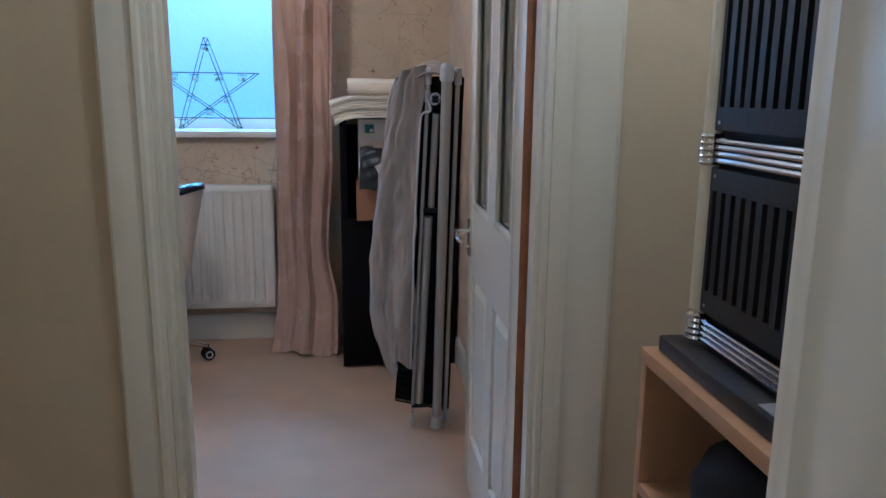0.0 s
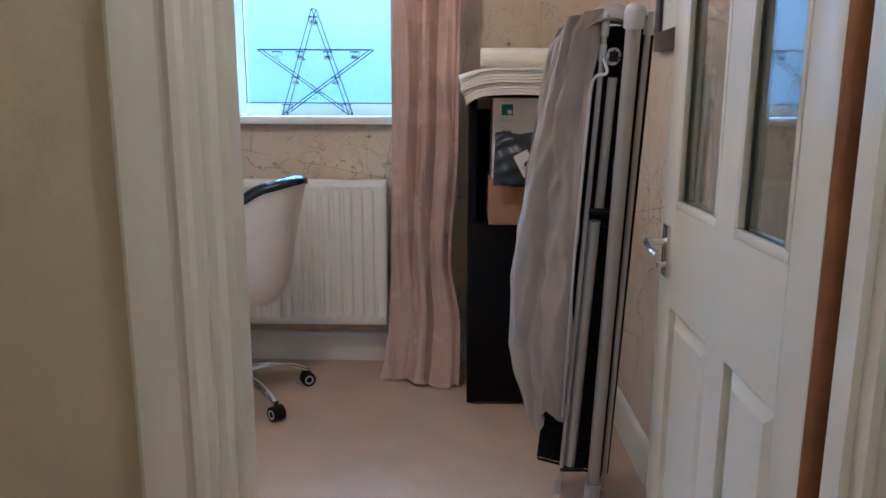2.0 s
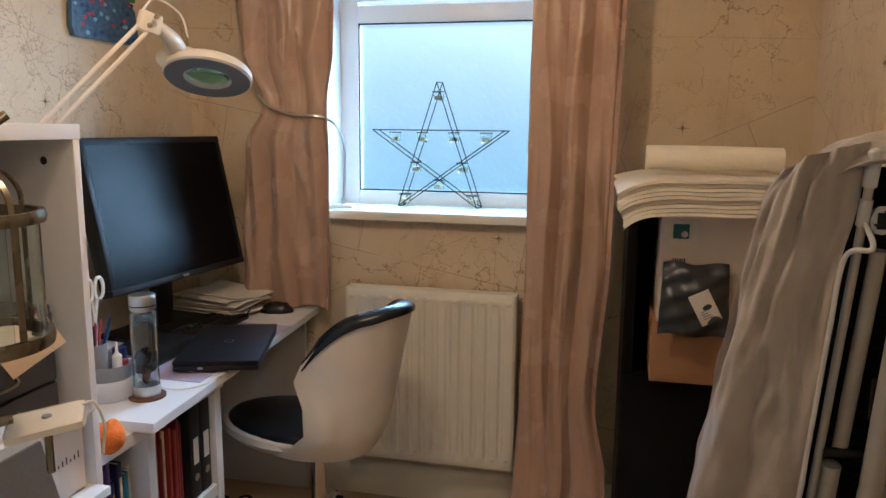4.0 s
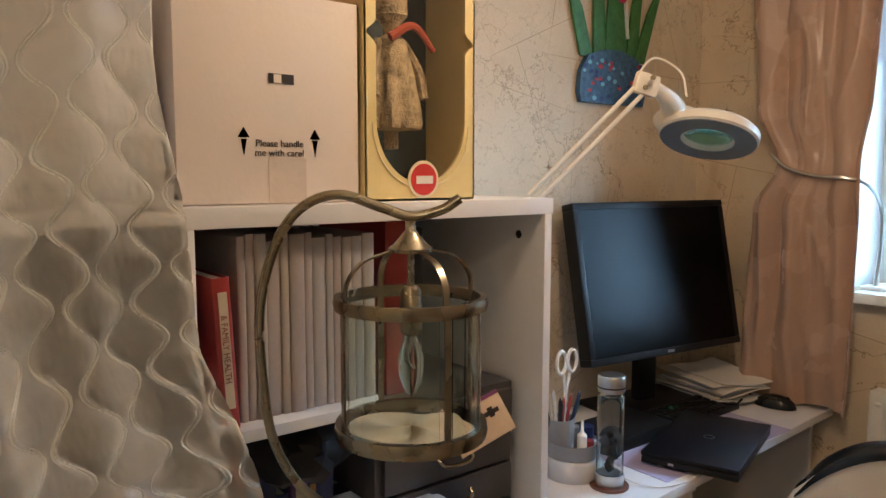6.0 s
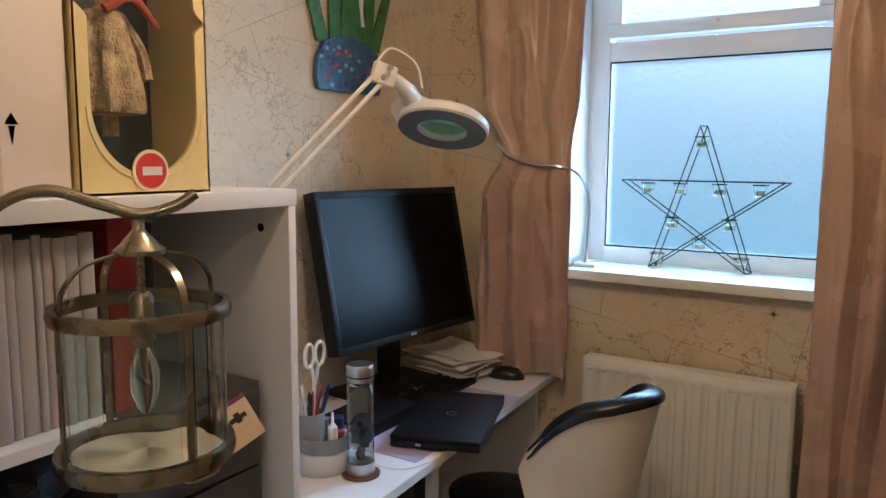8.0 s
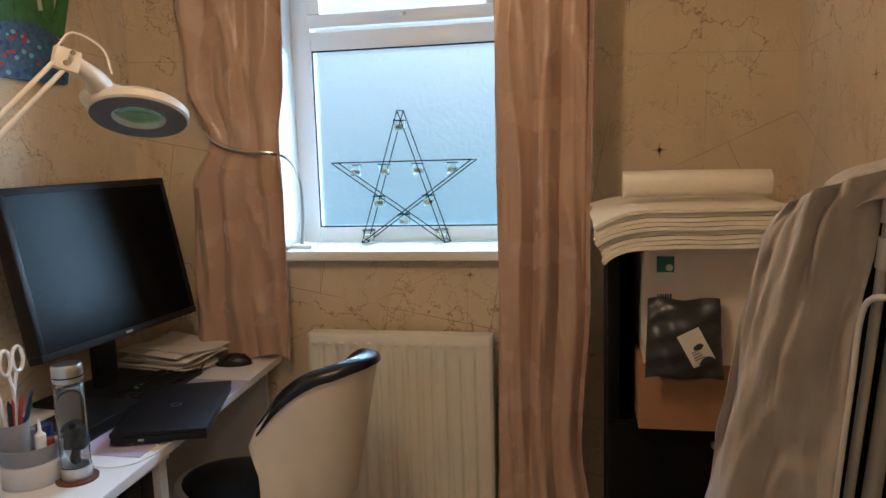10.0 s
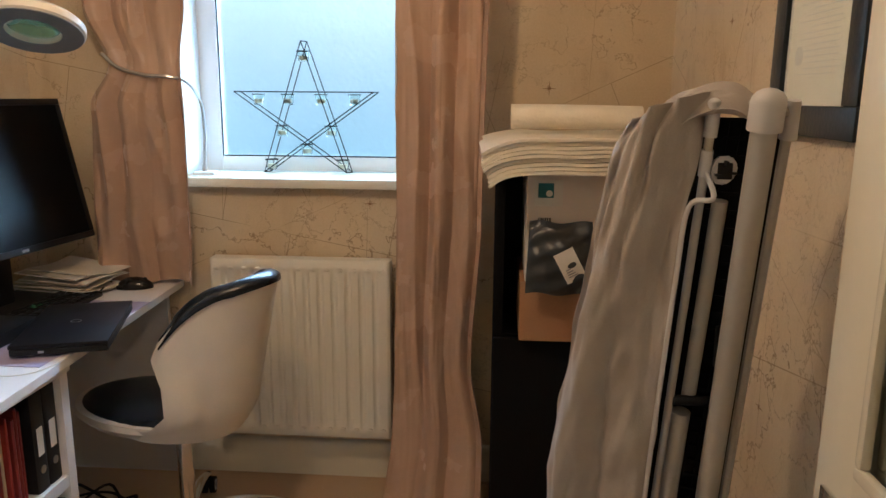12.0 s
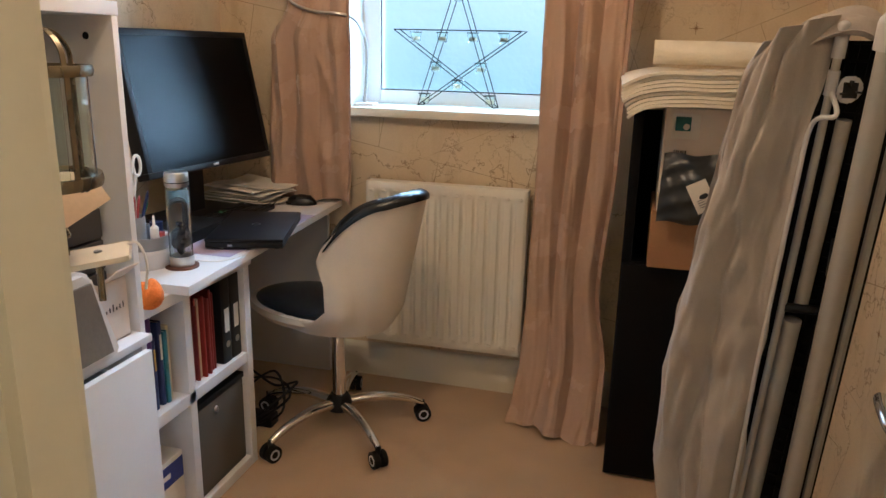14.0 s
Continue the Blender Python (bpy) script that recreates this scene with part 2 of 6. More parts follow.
def tube(bm, points, r, seg=10, n=8, smooth=True):
    """A round tube along a curve; r is a radius or a function of 0 to 1 along it."""
    path = spline(points, n) if smooth else [Vector(p) for p in points]
    rings, side = [], None
    for i, p in enumerate(path):
        d = (path[min(i + 1, len(path) - 1)] - path[max(i - 1, 0)]).normalized()
        if side is None:
            side = d.orthogonal().normalized()
        side = (side - d * side.dot(d)).normalized()
        up = d.cross(side)
        rad = r(i / (len(path) - 1)) if callable(r) else r
        rings.append([bm.verts.new(p + rad * (math.cos(a) * side + math.sin(a) * up)) for a in (2 * math.pi * k / seg for k in range(seg))])
    for a, b in zip(rings, rings[1:]):
        for k in range(seg):
            bm.faces.new((a[k], a[(k + 1) % seg], b[(k + 1) % seg], b[k]))
    bm.faces.new(rings[0][::-1])
    bm.faces.new(rings[-1])
    return bm


def lathe(bm, profile, centre=(0, 0, 0), seg=28, close=False):
    """A turned shape from (radius, height) pairs."""
    c = Vector(centre)
    rings = [[bm.verts.new(c + Vector((r * math.cos(a), r * math.sin(a), z))) for a in (2 * math.pi * k / seg for k in range(seg))] for r, z in profile]
    pairs = list(zip(rings, rings[1:])) + ([(rings[-1], rings[0])] if close else [])
    for a, b in pairs:
        for k in range(seg):
            bm.faces.new((a[k], a[(k + 1) % seg], b[(k + 1) % seg], b[k]))
    if not close:
        for ring in (rings[0], rings[-1]):
            if profile[rings.index(ring)][0] > 1e-4:
                bm.faces.new(ring)
    return bm


def sheet(bm, place, nu, nv, thick=0.0):
    """A curved sheet: place(u, v) for u, v in 0..1, with a thickness along its normals."""
    g = [[bm.verts.new(place(i / nu, j / nv)) for j in range(nv + 1)] for i in range(nu + 1)]
    f = [bm.faces.new((g[i][j], g[i + 1][j], g[i + 1][j + 1], g[i][j + 1])) for i in range(nu) for j in range(nv)]
    if thick:
        bmesh.ops.recalc_face_normals(bm, faces=f)
        bmesh.ops.solidify(bm, geom=f, thickness=thick)
    return bm


def mesh_object(name, bm, material, smooth=40):
    me = bpy.data.meshes.new(name)
    bmesh.ops.recalc_face_normals(bm, faces=bm.faces)
    bm.to_mesh(me)
    bm.free()
    me.materials.append(material)
    if smooth:
        me.shade_smooth()
        me.set_sharp_from_angle(angle=radians(smooth))
    return new(name, me)


def base_of(ob):
    m = Matrix()
    while ob:
        m = ob.matrix_basis @ m
        ob = ob.parent
    return m


def part(name, bm, material, parent, label="", local=False, smooth=40):
    """One mesh under a thing or a part. Its mesh is given in the world's metres, or in the thing's own when local."""
    if not local:
        bmesh.ops.transform(bm, matrix=base_of(parent).inverted(), verts=bm.verts)
    ob = mesh_object(name, bm, material, smooth)
    ob.parent = parent
    return tagged(ob, label)


def thing(name, label, category, at=(0, 0, 0), turn=0, group="", kind="", m=None):
    ob = new(name)
    ob.empty_display_size = 0.05
    ob.matrix_basis = m or pose(*at, 0, 0, turn)
    return tagged(ob, label, category, group, kind)


def solo(name, bm, material, label, category="", group="", kind="", smooth=40):
    return tagged(mesh_object(name, bm, material, smooth), label, category, group, kind)


def B(*boxes, bevel=0.0):
    bm = bmesh.new()
    for a, b in boxes:
        box(bm, a, b, bevel)
    return bm


def writing(words, size, material, parent, m, name="lettering", squash=1.0):
    """Flat letters in the built-in font, as a mesh at the pose m in the parent's space."""
    cu = bpy.data.curves.new(name, "FONT")
    cu.body, cu.size, cu.extrude, cu.align_x = words, size, 0.0003, "CENTER"
    tmp = bpy.data.objects.new(name + "_tmp", cu)
    me = bpy.data.meshes.new_from_object(tmp)
    bpy.data.objects.remove(tmp)
    me.materials.append(material)
    ob = new(name, me)
    ob.parent = parent
    ob.matrix_basis = m @ Matrix.Diagonal((squash, 1, 1, 1))
    return ob


# ---- structure ----
XL, XR, YD, YH, YW, ZC = -1.77, 0.48, 1.565, 1.47, 3.975, 2.40
JL, JR, DH = -0.42, 0.365, 2.02
WX0, WX1, WZ0, WZ1 = -1.232, -0.38, 1.145, 2.22

solo("floor", B(((-1.9, -1.4, -0.1), (1.1, 4.3, 0.0))), CARPET, "tan beige cut-pile carpet", kind="structure")
solo("ceiling", B(((-1.9, -1.4, ZC), (1.1, 4.3, ZC + 0.1))), CEIL, "plain white painted ceiling", kind="structure")
solo("wall_west", B(((XL - 0.12, YD, 0), (XL, 4.3, ZC))), PAPER, "old-map patterned cream wallpaper wall", kind="structure")
solo("wall_east", B(((XR, YD, 0), (XR + 0.12, 4.3, ZC))), PAPER, "old-map patterned cream wallpaper wall", kind="structure")
solo("wall_window", B(
    ((XL, YW, 0), (XR, 4.3, WZ0 - 0.035)), ((XL, YW, WZ1), (XR, 4.3, ZC)),
    ((XL, YW, WZ0 - 0.035), (WX0, 4.3, WZ1)), ((WX1, YW, WZ0 - 0.035), (XR, 4.3, WZ1))), PAPER, "old-map wallpaper wall with a window opening", kind="structure")
solo("wall_door", B(((-1.9, YH, 0), (JL - 0.03, YD, ZC)), ((JR + 0.03, YH, 0), (1.1, YD, ZC)), ((JL - 0.03, YH, DH + 0.03), (JR + 0.03, YD, ZC))), CREAM, "cream painted wall with a doorway", kind="structure")
solo("wall_landing_west", B(((-1.02, -1.3, 0), (-0.9, YH, ZC))), CREAM, "cream painted landing wall", kind="structure")
solo("wall_landing_south", B(((-1.02, -1.4, 0), (1.1, -1.3, ZC))), CREAM, "cream painted landing wall", kind="structure")
solo("wall_landing_east", B(((0.82, -1.3, 0), (0.94, YH, ZC))), CREAM, "cream painted landing wall", kind="structure")
solo("wall_landing_return", B(((0.43, -1.3, 0), (0.82, 0.655, ZC))), CREAM, "cream painted wall beside an alcove", kind="structure")


def skirting(name, a, b, out):
    """A skirting board from a to b on the floor, with its top edge eased, standing out along out."""
    bm = bmesh.new()
    a, b, o = Vector((*a, 0)), Vector((*b, 0)), Vector((*out, 0))
    prof = [(0, 0), (0.016, 0), (0.016, 0.115), (0.011, 0.132), (0.004, 0.142), (0, 0.145)]
    ends = [[bm.verts.new(p + o * d + Vector((0, 0, z))) for d, z in prof] for p in (a, b)]
    for i in range(len(prof)):
        j = (i + 1) % len(prof)
        bm.faces.new((ends[0][i], ends[0][j], ends[1][j], ends[1][i]))
    bm.faces.new(ends[0])
    bm.faces.new(ends[1][::-1])
    return solo(name, bm, GLOSS, "white gloss painted skirting board", kind="structure")


skirting("baseboard_window", (XL, YW), (XR, YW), (0, -1))
skirting("baseboard_east", (XR, YD), (XR, YW - 0.017), (-1, 0))
skirting("baseboard_west", (XL, YD), (XL, YW - 0.017), (1, 0))


def architrave(name, x0, x1, y, out, z1, face="x"):
    """An upright moulded architrave: x0 is the edge at the opening, x1 the outer edge."""
    bm = bmesh.new()
    w = x1 - x0
    prof = [(0, 0), (0, 0.010), (0.10, 0.013), (0.16, 0.019), (0.26, 0.021), (0.34, 0.015), (0.42, 0.014), (0.60, 0.020), (0.72, 0.024), (0.93, 0.024), (1.0, 0.019), (1.0, 0)]
    rings = []
    for z in (0.0, z1):
        if face == "x":
            rings.append([bm.verts.new((x0 + w * u, y + out * d, z)) for u, d in prof])
        else:
            rings.append([bm.verts.new((y + out * d, x0 + w * u, z)) for u, d in prof])
    for i in range(len(prof)):
        j = (i + 1) % len(prof)
        bm.faces.new((rings[0][i], rings[0][j], rings[1][j], rings[1][i]))
    bm.faces.new(rings[0])
    bm.faces.new(rings[1][::-1])
    return solo(name, bm, GLOSS, "cream gloss moulded door architrave", kind="structure", smooth=25)


architrave("trim_door_west", JL - 0.012, JL - 0.105, YH, -1, DH + 0.1)
architrave("trim_door_east", JR + 0.012, JR + 0.155, YH, -1, DH + 0.1)
architrave("trim_door_room_west", JL - 0.012, JL - 0.085, YD, 1, DH + 0.1)
architrave("trim_alcove", 0.65, 0.455, 0.43, -1, ZC, face="y")
solo("trim_door_head", B(((JL - 0.105, YH - 0.022, DH + 0.1), (JR + 0.155, YH, DH + 0.18))), GLOSS, "cream gloss door head trim", kind="structure")
lining = tagged(thing("door_frame", "cream gloss painted door lining", "door frame", kind="structure"))
part("jamb", B(((JL - 0.03, YH, 0), (JL, YD, DH)), bevel=0.002), GLOSS, lining)
part("jamb", B(((JR, YH, 0), (JR + 0.03, YD, DH)), bevel=0.002), GLOSS, lining)
part("head", B(((JL - 0.03, YH, DH), (JR + 0.03, YD, DH + 0.03))), GLOSS, lining)
part("door_stop", B(((JL, 1.50, 0), (JL + 0.012, 1.545, DH))), GLOSS, lining)
part("door_stop", B(((JR - 0.012, 1.50, 0), (JR, 1.545, DH))), GLOSS, lining)


# ---- window ----
def window():
    w = thing("window_1", "white upvc window with frosted panes", "window", (-0.8, 4.2, WZ0), kind="structure")
    y0, y1 = 4.19, 4.25
    gx0, gx1, gz0, gz1, tz0, tz1 = -1.157, -0.452, 1.20, 1.857, 1.985, 2.15

    def bead(name, a, b):
        part(name, B((a, b), bevel=0.006), UPVC, w)

    bead("window_frame", (WX0, y0, WZ0), (gx0 + 0.001, y1, WZ1))
    bead("window_frame", (gx1 - 0.001, y0, WZ0), (WX1, y1, WZ1))
    bead("window_frame", (gx0, y0, WZ0), (gx1, y1, gz0))
    bead("window_frame", (gx0, y0, gz1), (gx1, y1, 1.925))
    bead("vent_sash", (gx0 - 0.004, y0 - 0.014, 1.937), (gx1 + 0.004, y0 + 0.03, tz0))
    bead("vent_sash", (gx0 - 0.004, y0 - 0.014, tz1), (gx1 + 0.004, y0 + 0.03, 2.19))
    bead("vent_sash", (gx0 - 0.004, y0 - 0.014, tz0), (gx0 + 0.046, y0 + 0.03, tz1))
    bead("vent_sash", (gx1 - 0.046, y0 - 0.014, tz0), (gx1 + 0.004, y0 + 0.03, tz1))
    # dark gasket lines round the fixed pane
    g = B(((gx0, y0 + 0.006, gz0), (gx0 + 0.005, y0 + 0.012, gz1)), ((gx1 - 0.005, y0 + 0.006, gz0), (gx1, y0 + 0.012, gz1)),
          ((gx0, y0 + 0.006, gz0), (gx1, y0 + 0.0121, gz0 + 0.005)), ((gx0, y0 + 0.006, gz1 - 0.005), (gx1, y0 + 0.0121, gz1)))
    part("gasket", g, RUBBER, w)
    for a, b in (((gx0, 4.214, gz0), (gx1, 4.22, gz1)), ((gx0 + 0.04, 4.204, tz0), (gx1 - 0.04, 4.21, tz1))):
        pane = part("pane", B((a, b)), FROST, w)
        pane.visible_shadow = False
    h = bmesh.new()
    box(h, (-0.86, y0 - 0.03, 1.952), (-0.835, y0 - 0.014, 1.972), 0.004)
    box(h, (-0.915, y0 - 0.036, 1.957), (-0.80, y0 - 0.026, 1.967), 0.004)
    part("vent_handle", h, UPVC, w)
    part("wall_plug", rod(bmesh.new(), (-0.79, y0 - 0.02, 1.968), (-0.79, y0 - 0.012, 1.968), 0.006), STEEL, w)


window()
solo("window_sill", B(((WX0 + 0.03, 3.925, WZ0 - 0.035), (WX1 + 0.05, 4.19, WZ0)), bevel=0.008), GLOSS, "glossy white painted window sill", kind="structure")
rv = B(((WX0, YW + 0.002, WZ0), (WX0 + 0.004, 4.19, WZ1)), ((WX1 - 0.004, YW + 0.002, WZ0), (WX1, 4.19, WZ1)), ((WX0, YW + 0.002, WZ1 - 0.004), (WX1, 4.19, WZ1)))
solo("window_reveal", rv, UPVC, "white painted window reveal", kind="structure")
solo("backdrop", B(((-8.0, 9.0, -2.0), (7.0, 9.05, 7.0))), OUT, "pale overcast sky beyond the frosted glass", kind="structure")


# ---- door ----
def panel_door():
    d = thing("door_1", "open white panelled door with two frosted panes", "door", (JR, YD, 0), kind="structure")
    x0, x1, ya, yb, top = 0.340, 0.380, 1.578, 2.335, 1.99
    st = 0.095
    ym0, ym1 = 1.935 - 0.045, 1.935 + 0.045
    rails = [(0.004, 0.20), (0.76, 0.985), (1.87, top)]
    bm = bmesh.new()
    for a, b in ((ya + 0.003, ya + st), (yb - st, yb)):
        box(bm, (x0, a, 0.004), (x1, b, top), 0.002)
    for z0, z1 in rails:
        box(bm, (x0, ya + st, z0), (x1, yb - st, z1))
    box(bm, (x0, ym0, 0.20), (x1, ym1, 0.76))
    box(bm, (x0, ym0, 0.985), (x1, ym1, 1.87))
    part("door_frame", bm, GLOSS, d)
    part("hinge_edge", B(((x0 + 0.001, ya, 0.004), (x1 - 0.001, ya + 0.0029, top))), OAK, d, "bare brown wooden door edge")
    for a, b in ((ya + st, ym0), (ym1, yb - st)):
        # raised lower panel with sloped margins
        pb = bmesh.new()
        z0, z1, m = 0.20, 0.76, 0.038
        for xf, xs in ((x0 + 0.017, x0 + 0.002), (x1 - 0.017, x1 - 0.002)):
            o = [pb.verts.new((xf, y, z)) for y, z in ((a, z0), (b, z0), (b, z1), (a, z1))]
            i = [pb.verts.new((xs, y, z)) for y, z in ((a + m, z0 + m), (b - m, z0 + m), (b - m, z1 - m), (a + m, z1 - m))]
            for k in range(4):
                pb.faces.new((o[k], o[(k + 1) % 4], i[(k + 1) % 4], i[k]))
            pb.faces.new(i)
        part("panel", pb, GLOSS, d, smooth=0)
        part("pane", B(((x0 + 0.015, a, 0.985), (x1 - 0.018, b, 1.87))), DOORGLASS, d, "reflective obscured glass pane")
        bd = bmesh.new()
        for xs in (x0 - 0.002, x1 - 0.012):
            for p, q in (((a, 0.985), (b, 1.003)), ((a, 1.852), (b, 1.87)), ((a, 1.003), (a + 0.016, 1.852)), ((b - 0.016, 1.003), (b, 1.852))):
                box(bd, (xs, p[0], p[1]), (xs + 0.014, q[0], q[1]), 0.005)
        part("glazing_bead", bd, GLOSS, d)
    h = part("door_handle", B(((x0 - 0.008, 2.262, 0.823), (x0 - 0.0005, 2.304, 0.943)), bevel=0.003), CHROME, d, "chrome lever handle on a backplate")
    lv = bmesh.new()
    rod(lv, (x0 - 0.008, 2.283, 0.903), (x0 - 0.045, 2.283, 0.903), 0.009)
    tube(lv, [(x0 - 0.045, 2.287, 0.903), (x0 - 0.052, 2.25, 0.902), (x0 - 0.055, 2.21, 0.897), (x0 - 0.052, 2.18, 0.893)], lambda u: 0.010 - 0.003 * u)
    part("lever", lv, CHROME, h)
    part("thumb_turn", rod(bmesh.new(), (x0 - 0.008, 2.283, 0.85), (x0 - 0.022, 2.283, 0.85), 0.008), CHROME, h)
    for z in (0.25, 1.75):
        part("hinge", rod(bmesh.new(), (x0 - 0.004, ya - 0.004, z), (x0 - 0.004, ya - 0.004, z + 0.09), 0.006), STEEL, d)


panel_door()


# ---- radiator ----
def radiator():
    x0, x1, z0, z1, yf, yb = -1.10, -0.462, 0.205, 0.868, 3.862, 3.93
    r = thing("radiator", "white enamelled panel radiator under the window", "radiator", ((x0 + x1) / 2, yb, z0))
    n = 12
    pitch = (x1 - x0 - 0.05) / n

    def face(u, v):
        x = x0 + (x1 - x0) * u
        z = z0 + (z1 - z0) * v
        k = (x - x0 - 0.025) / pitch
        f = k - math.floor(k)
        inside = 0 < k < n
        edge = min(1, max(0, (z - z0 - 0.035) / 0.025)) * min(1, max(0, (z1 - 0.035 - z) / 0.025))
        groove = (1 - min(1, abs(f - 0.5) / 0.24) ** 2) if abs(f - 0.5) < 0.24 else 0
        round_off = 0.006 * max(0, 1 - min(u, 1 - u, v, 1 - v) / 0.012)
        return Vector((x, yf + (0.013 * groove * edge if inside else 0) + round_off, z))

    bm = bmesh.new()
    sheet(bm, face, 168, 40)
    part("front_panel", bm, RADW, r)
    part("convector", B(((x0 + 0.004, yf + 0.016, z0 + 0.01), (x1 - 0.004, yb, z1 - 0.006))), RADW, r)
    part("side_cover", B(((x0 - 0.001, yf + 0.006, z0), (x0 + 0.003, yb, z1))), RADW, r)
    part("side_cover", B(((x1 - 0.003, yf + 0.006, z0), (x1 + 0.001, yb, z1))), RADW, r)
    for i in range(n + 1):
        xc = x0 + 0.025 + pitch * i
        for z in (z1 - 0.034, z0 + 0.034):
            dm = bmesh.new()
            bmesh.ops.create_uvsphere(dm, u_segments=10, v_segments=6, radius=0.011, matrix=Matrix.Translation((xc, yf + 0.001, z)) @ Matrix.Diagonal((1, 0.5, 0.7, 1)))
            part("weld_dimple", dm, RADW, r)
    part("top_plate", B(((x0 + 0.003, yf + 0.005, z1 - 0.005), (x1 - 0.003, yb, z1)), bevel=0.002), RADW, r)
    v = bmesh.new()
    rod(v, (x1, 3.90, z0 + 0.04), (x1 + 0.03, 3.90, z0 + 0.04), 0.010)
    rod(v, (x1 + 0.03, 3.90, z0 + 0.02), (x1 + 0.03, 3.90, z0 + 0.065), 0.013)
    part("valve", v, CHROME, r)
    pp = bmesh.new()
    tube(pp, [(x1 + 0.03, 3.90, z0 + 0.03), (x1 + 0.03, 3.90, 0.1), (x1 + 0.03, 3.90, 0.0)], 0.0075, smooth=False)
    part("pipe", pp, RADW, r)
    for xa in (x0 + 0.1, x1 - 0.14):
        part("bracket", B(((xa, yb, 0.5), (xa + 0.04, YW, 0.56))), RADW, r)


radiator()


# ---- curtains ----
def curtain(label, x_at, z0, z1, y_at, folds, seed, depth=0.035, tie=None):
    """A gathered curtain: x_at(v) gives its two edges and y_at(u, v) its distance, v from hem to top; tie is the height where it is pinched."""
    rnd = random.Random(seed)
    ph = [rnd.uniform(0, 6.28) for _ in range(8)]

    def place(u, v):
        a, b = x_at(v)
        warp = u + 0.045 * math.sin(5.1 * u + ph[0]) + 0.02 * math.sin(11 * u + ph[5] + 1.5 * v)
        w = math.pi * folds * warp + 0.55 * math.sin(2.4 * v + ph[2]) * math.sin(math.pi * u)
        column = (math.sin(w) ** 2 + 0.012) ** 0.42 * (0.72 + 0.28 * math.sin(0.83 * w + ph[3] + v))
        minor = math.sin(1.63 * w + ph[1] + 3.1 * v) ** 2
        pull = 1 - 2.4 * abs(noise.noise((4.6 * u + 1.9 * v + seed, 4.2 * v - 1.2 * u, 0.3)))
        fine = noise.noise((24 * u + seed, 13 * v + 5 * u, 1.3))
        d = depth * (1.25 * column + 0.16 * minor - 0.8) + 0.017 * pull + 0.002 * fine
        low = max(0, 1 - v / 0.14)
        d += 0.012 * low * math.sin(7 * u + 26 * v + ph[4])
        if tie is not None:
            near = math.exp(-((v - tie) / 0.055) ** 2)
            d = d * (1 - 0.62 * near) + 0.017 * abs(math.sin(9 * u + ph[6] + 6 * (v - tie) * (u - 0.5))) * math.exp(-abs(v - tie) / 0.16)
            d += 0.014 * math.exp(-((v - tie + 0.07) / 0.05) ** 2) * math.sin(math.pi * u)
        x = a + (b - a) * (u + 0.012 * math.sin(5 * v + ph[0]) * math.sin(math.pi * u)) + 0.006 * math.cos(w * 1.3 + ph[2])
        return Vector((x, y_at(u, v) - d, z0 + (z1 - z0) * v + 0.010 * math.sin(w * 0.9 + ph[4]) * (1 - v) ** 6))

    c = thing("curtain", label, "curtain", (sum(x_at(0)) / 2, y_at(0.5, 0), z0), group="window curtains")
    bm = bmesh.new()
    sheet(bm, place, 190, 130, 0.003)
    part("fabric", bm, CURT, c, smooth=60)
    return c


def lerp_rows(rows):
    """Smooth steps between rows of (v, a, b)."""
    def at(v):
        for p, q in zip(rows, rows[1:]):
            if v <= q[0]:
                k = (v - p[0]) / (q[0] - p[0])
                k = k * k * (3 - 2 * k)
                return p[1] + (q[1] - p[1]) * k, p[2] + (q[2] - p[2]) * k
        return rows[-1][1:]
    return at


curtain("dusty pink satin curtain pooling on the carpet", lerp_rows([(0, -0.475, -0.125), (0.04, -0.455, -0.122), (0.10, -0.437, -0.12), (0.225, -0.425, -0.165), (0.45, -0.42, -0.135), (1, -0.415, -0.115)]), 0.010, 2.3,
        lambda u, v: 3.80 - (0.075 + 0.07 * u) * max(0, 1 - v * 7) ** 1.6 - 0.05 * u * max(0, 1 - abs(v - 0.06) / 0.14) - 0.02 * (1 - v), 3.3, 3, 0.040)
curtain("dusty pink satin curtain held by a wire tie", lerp_rows([(0, -1.52, -1.16), (0.24, -1.505, -1.152), (0.40, -1.49, -1.15), (0.495, -1.42, -1.158), (0.62, -1.50, -1.135), (1, -1.535, -1.10)]), 0.772, 2.3,
        lambda u, v: 3.882, 3.3, 8, 0.036, tie=0.495)
rail = thing("curtain_rail", "white curtain rail above the window", "curtain rail", (-0.8, 3.83, 2.3))
part("rail", rod(bmesh.new(), (-1.56, 3.83, 2.315), (0.0, 3.83, 2.315), 0.012), UPVC, rail)
for xa in (-1.3, -0.3):
    part("bracket", B(((xa, 3.83, 2.31), (xa + 0.02, YW, 2.33))), UPVC, rail)


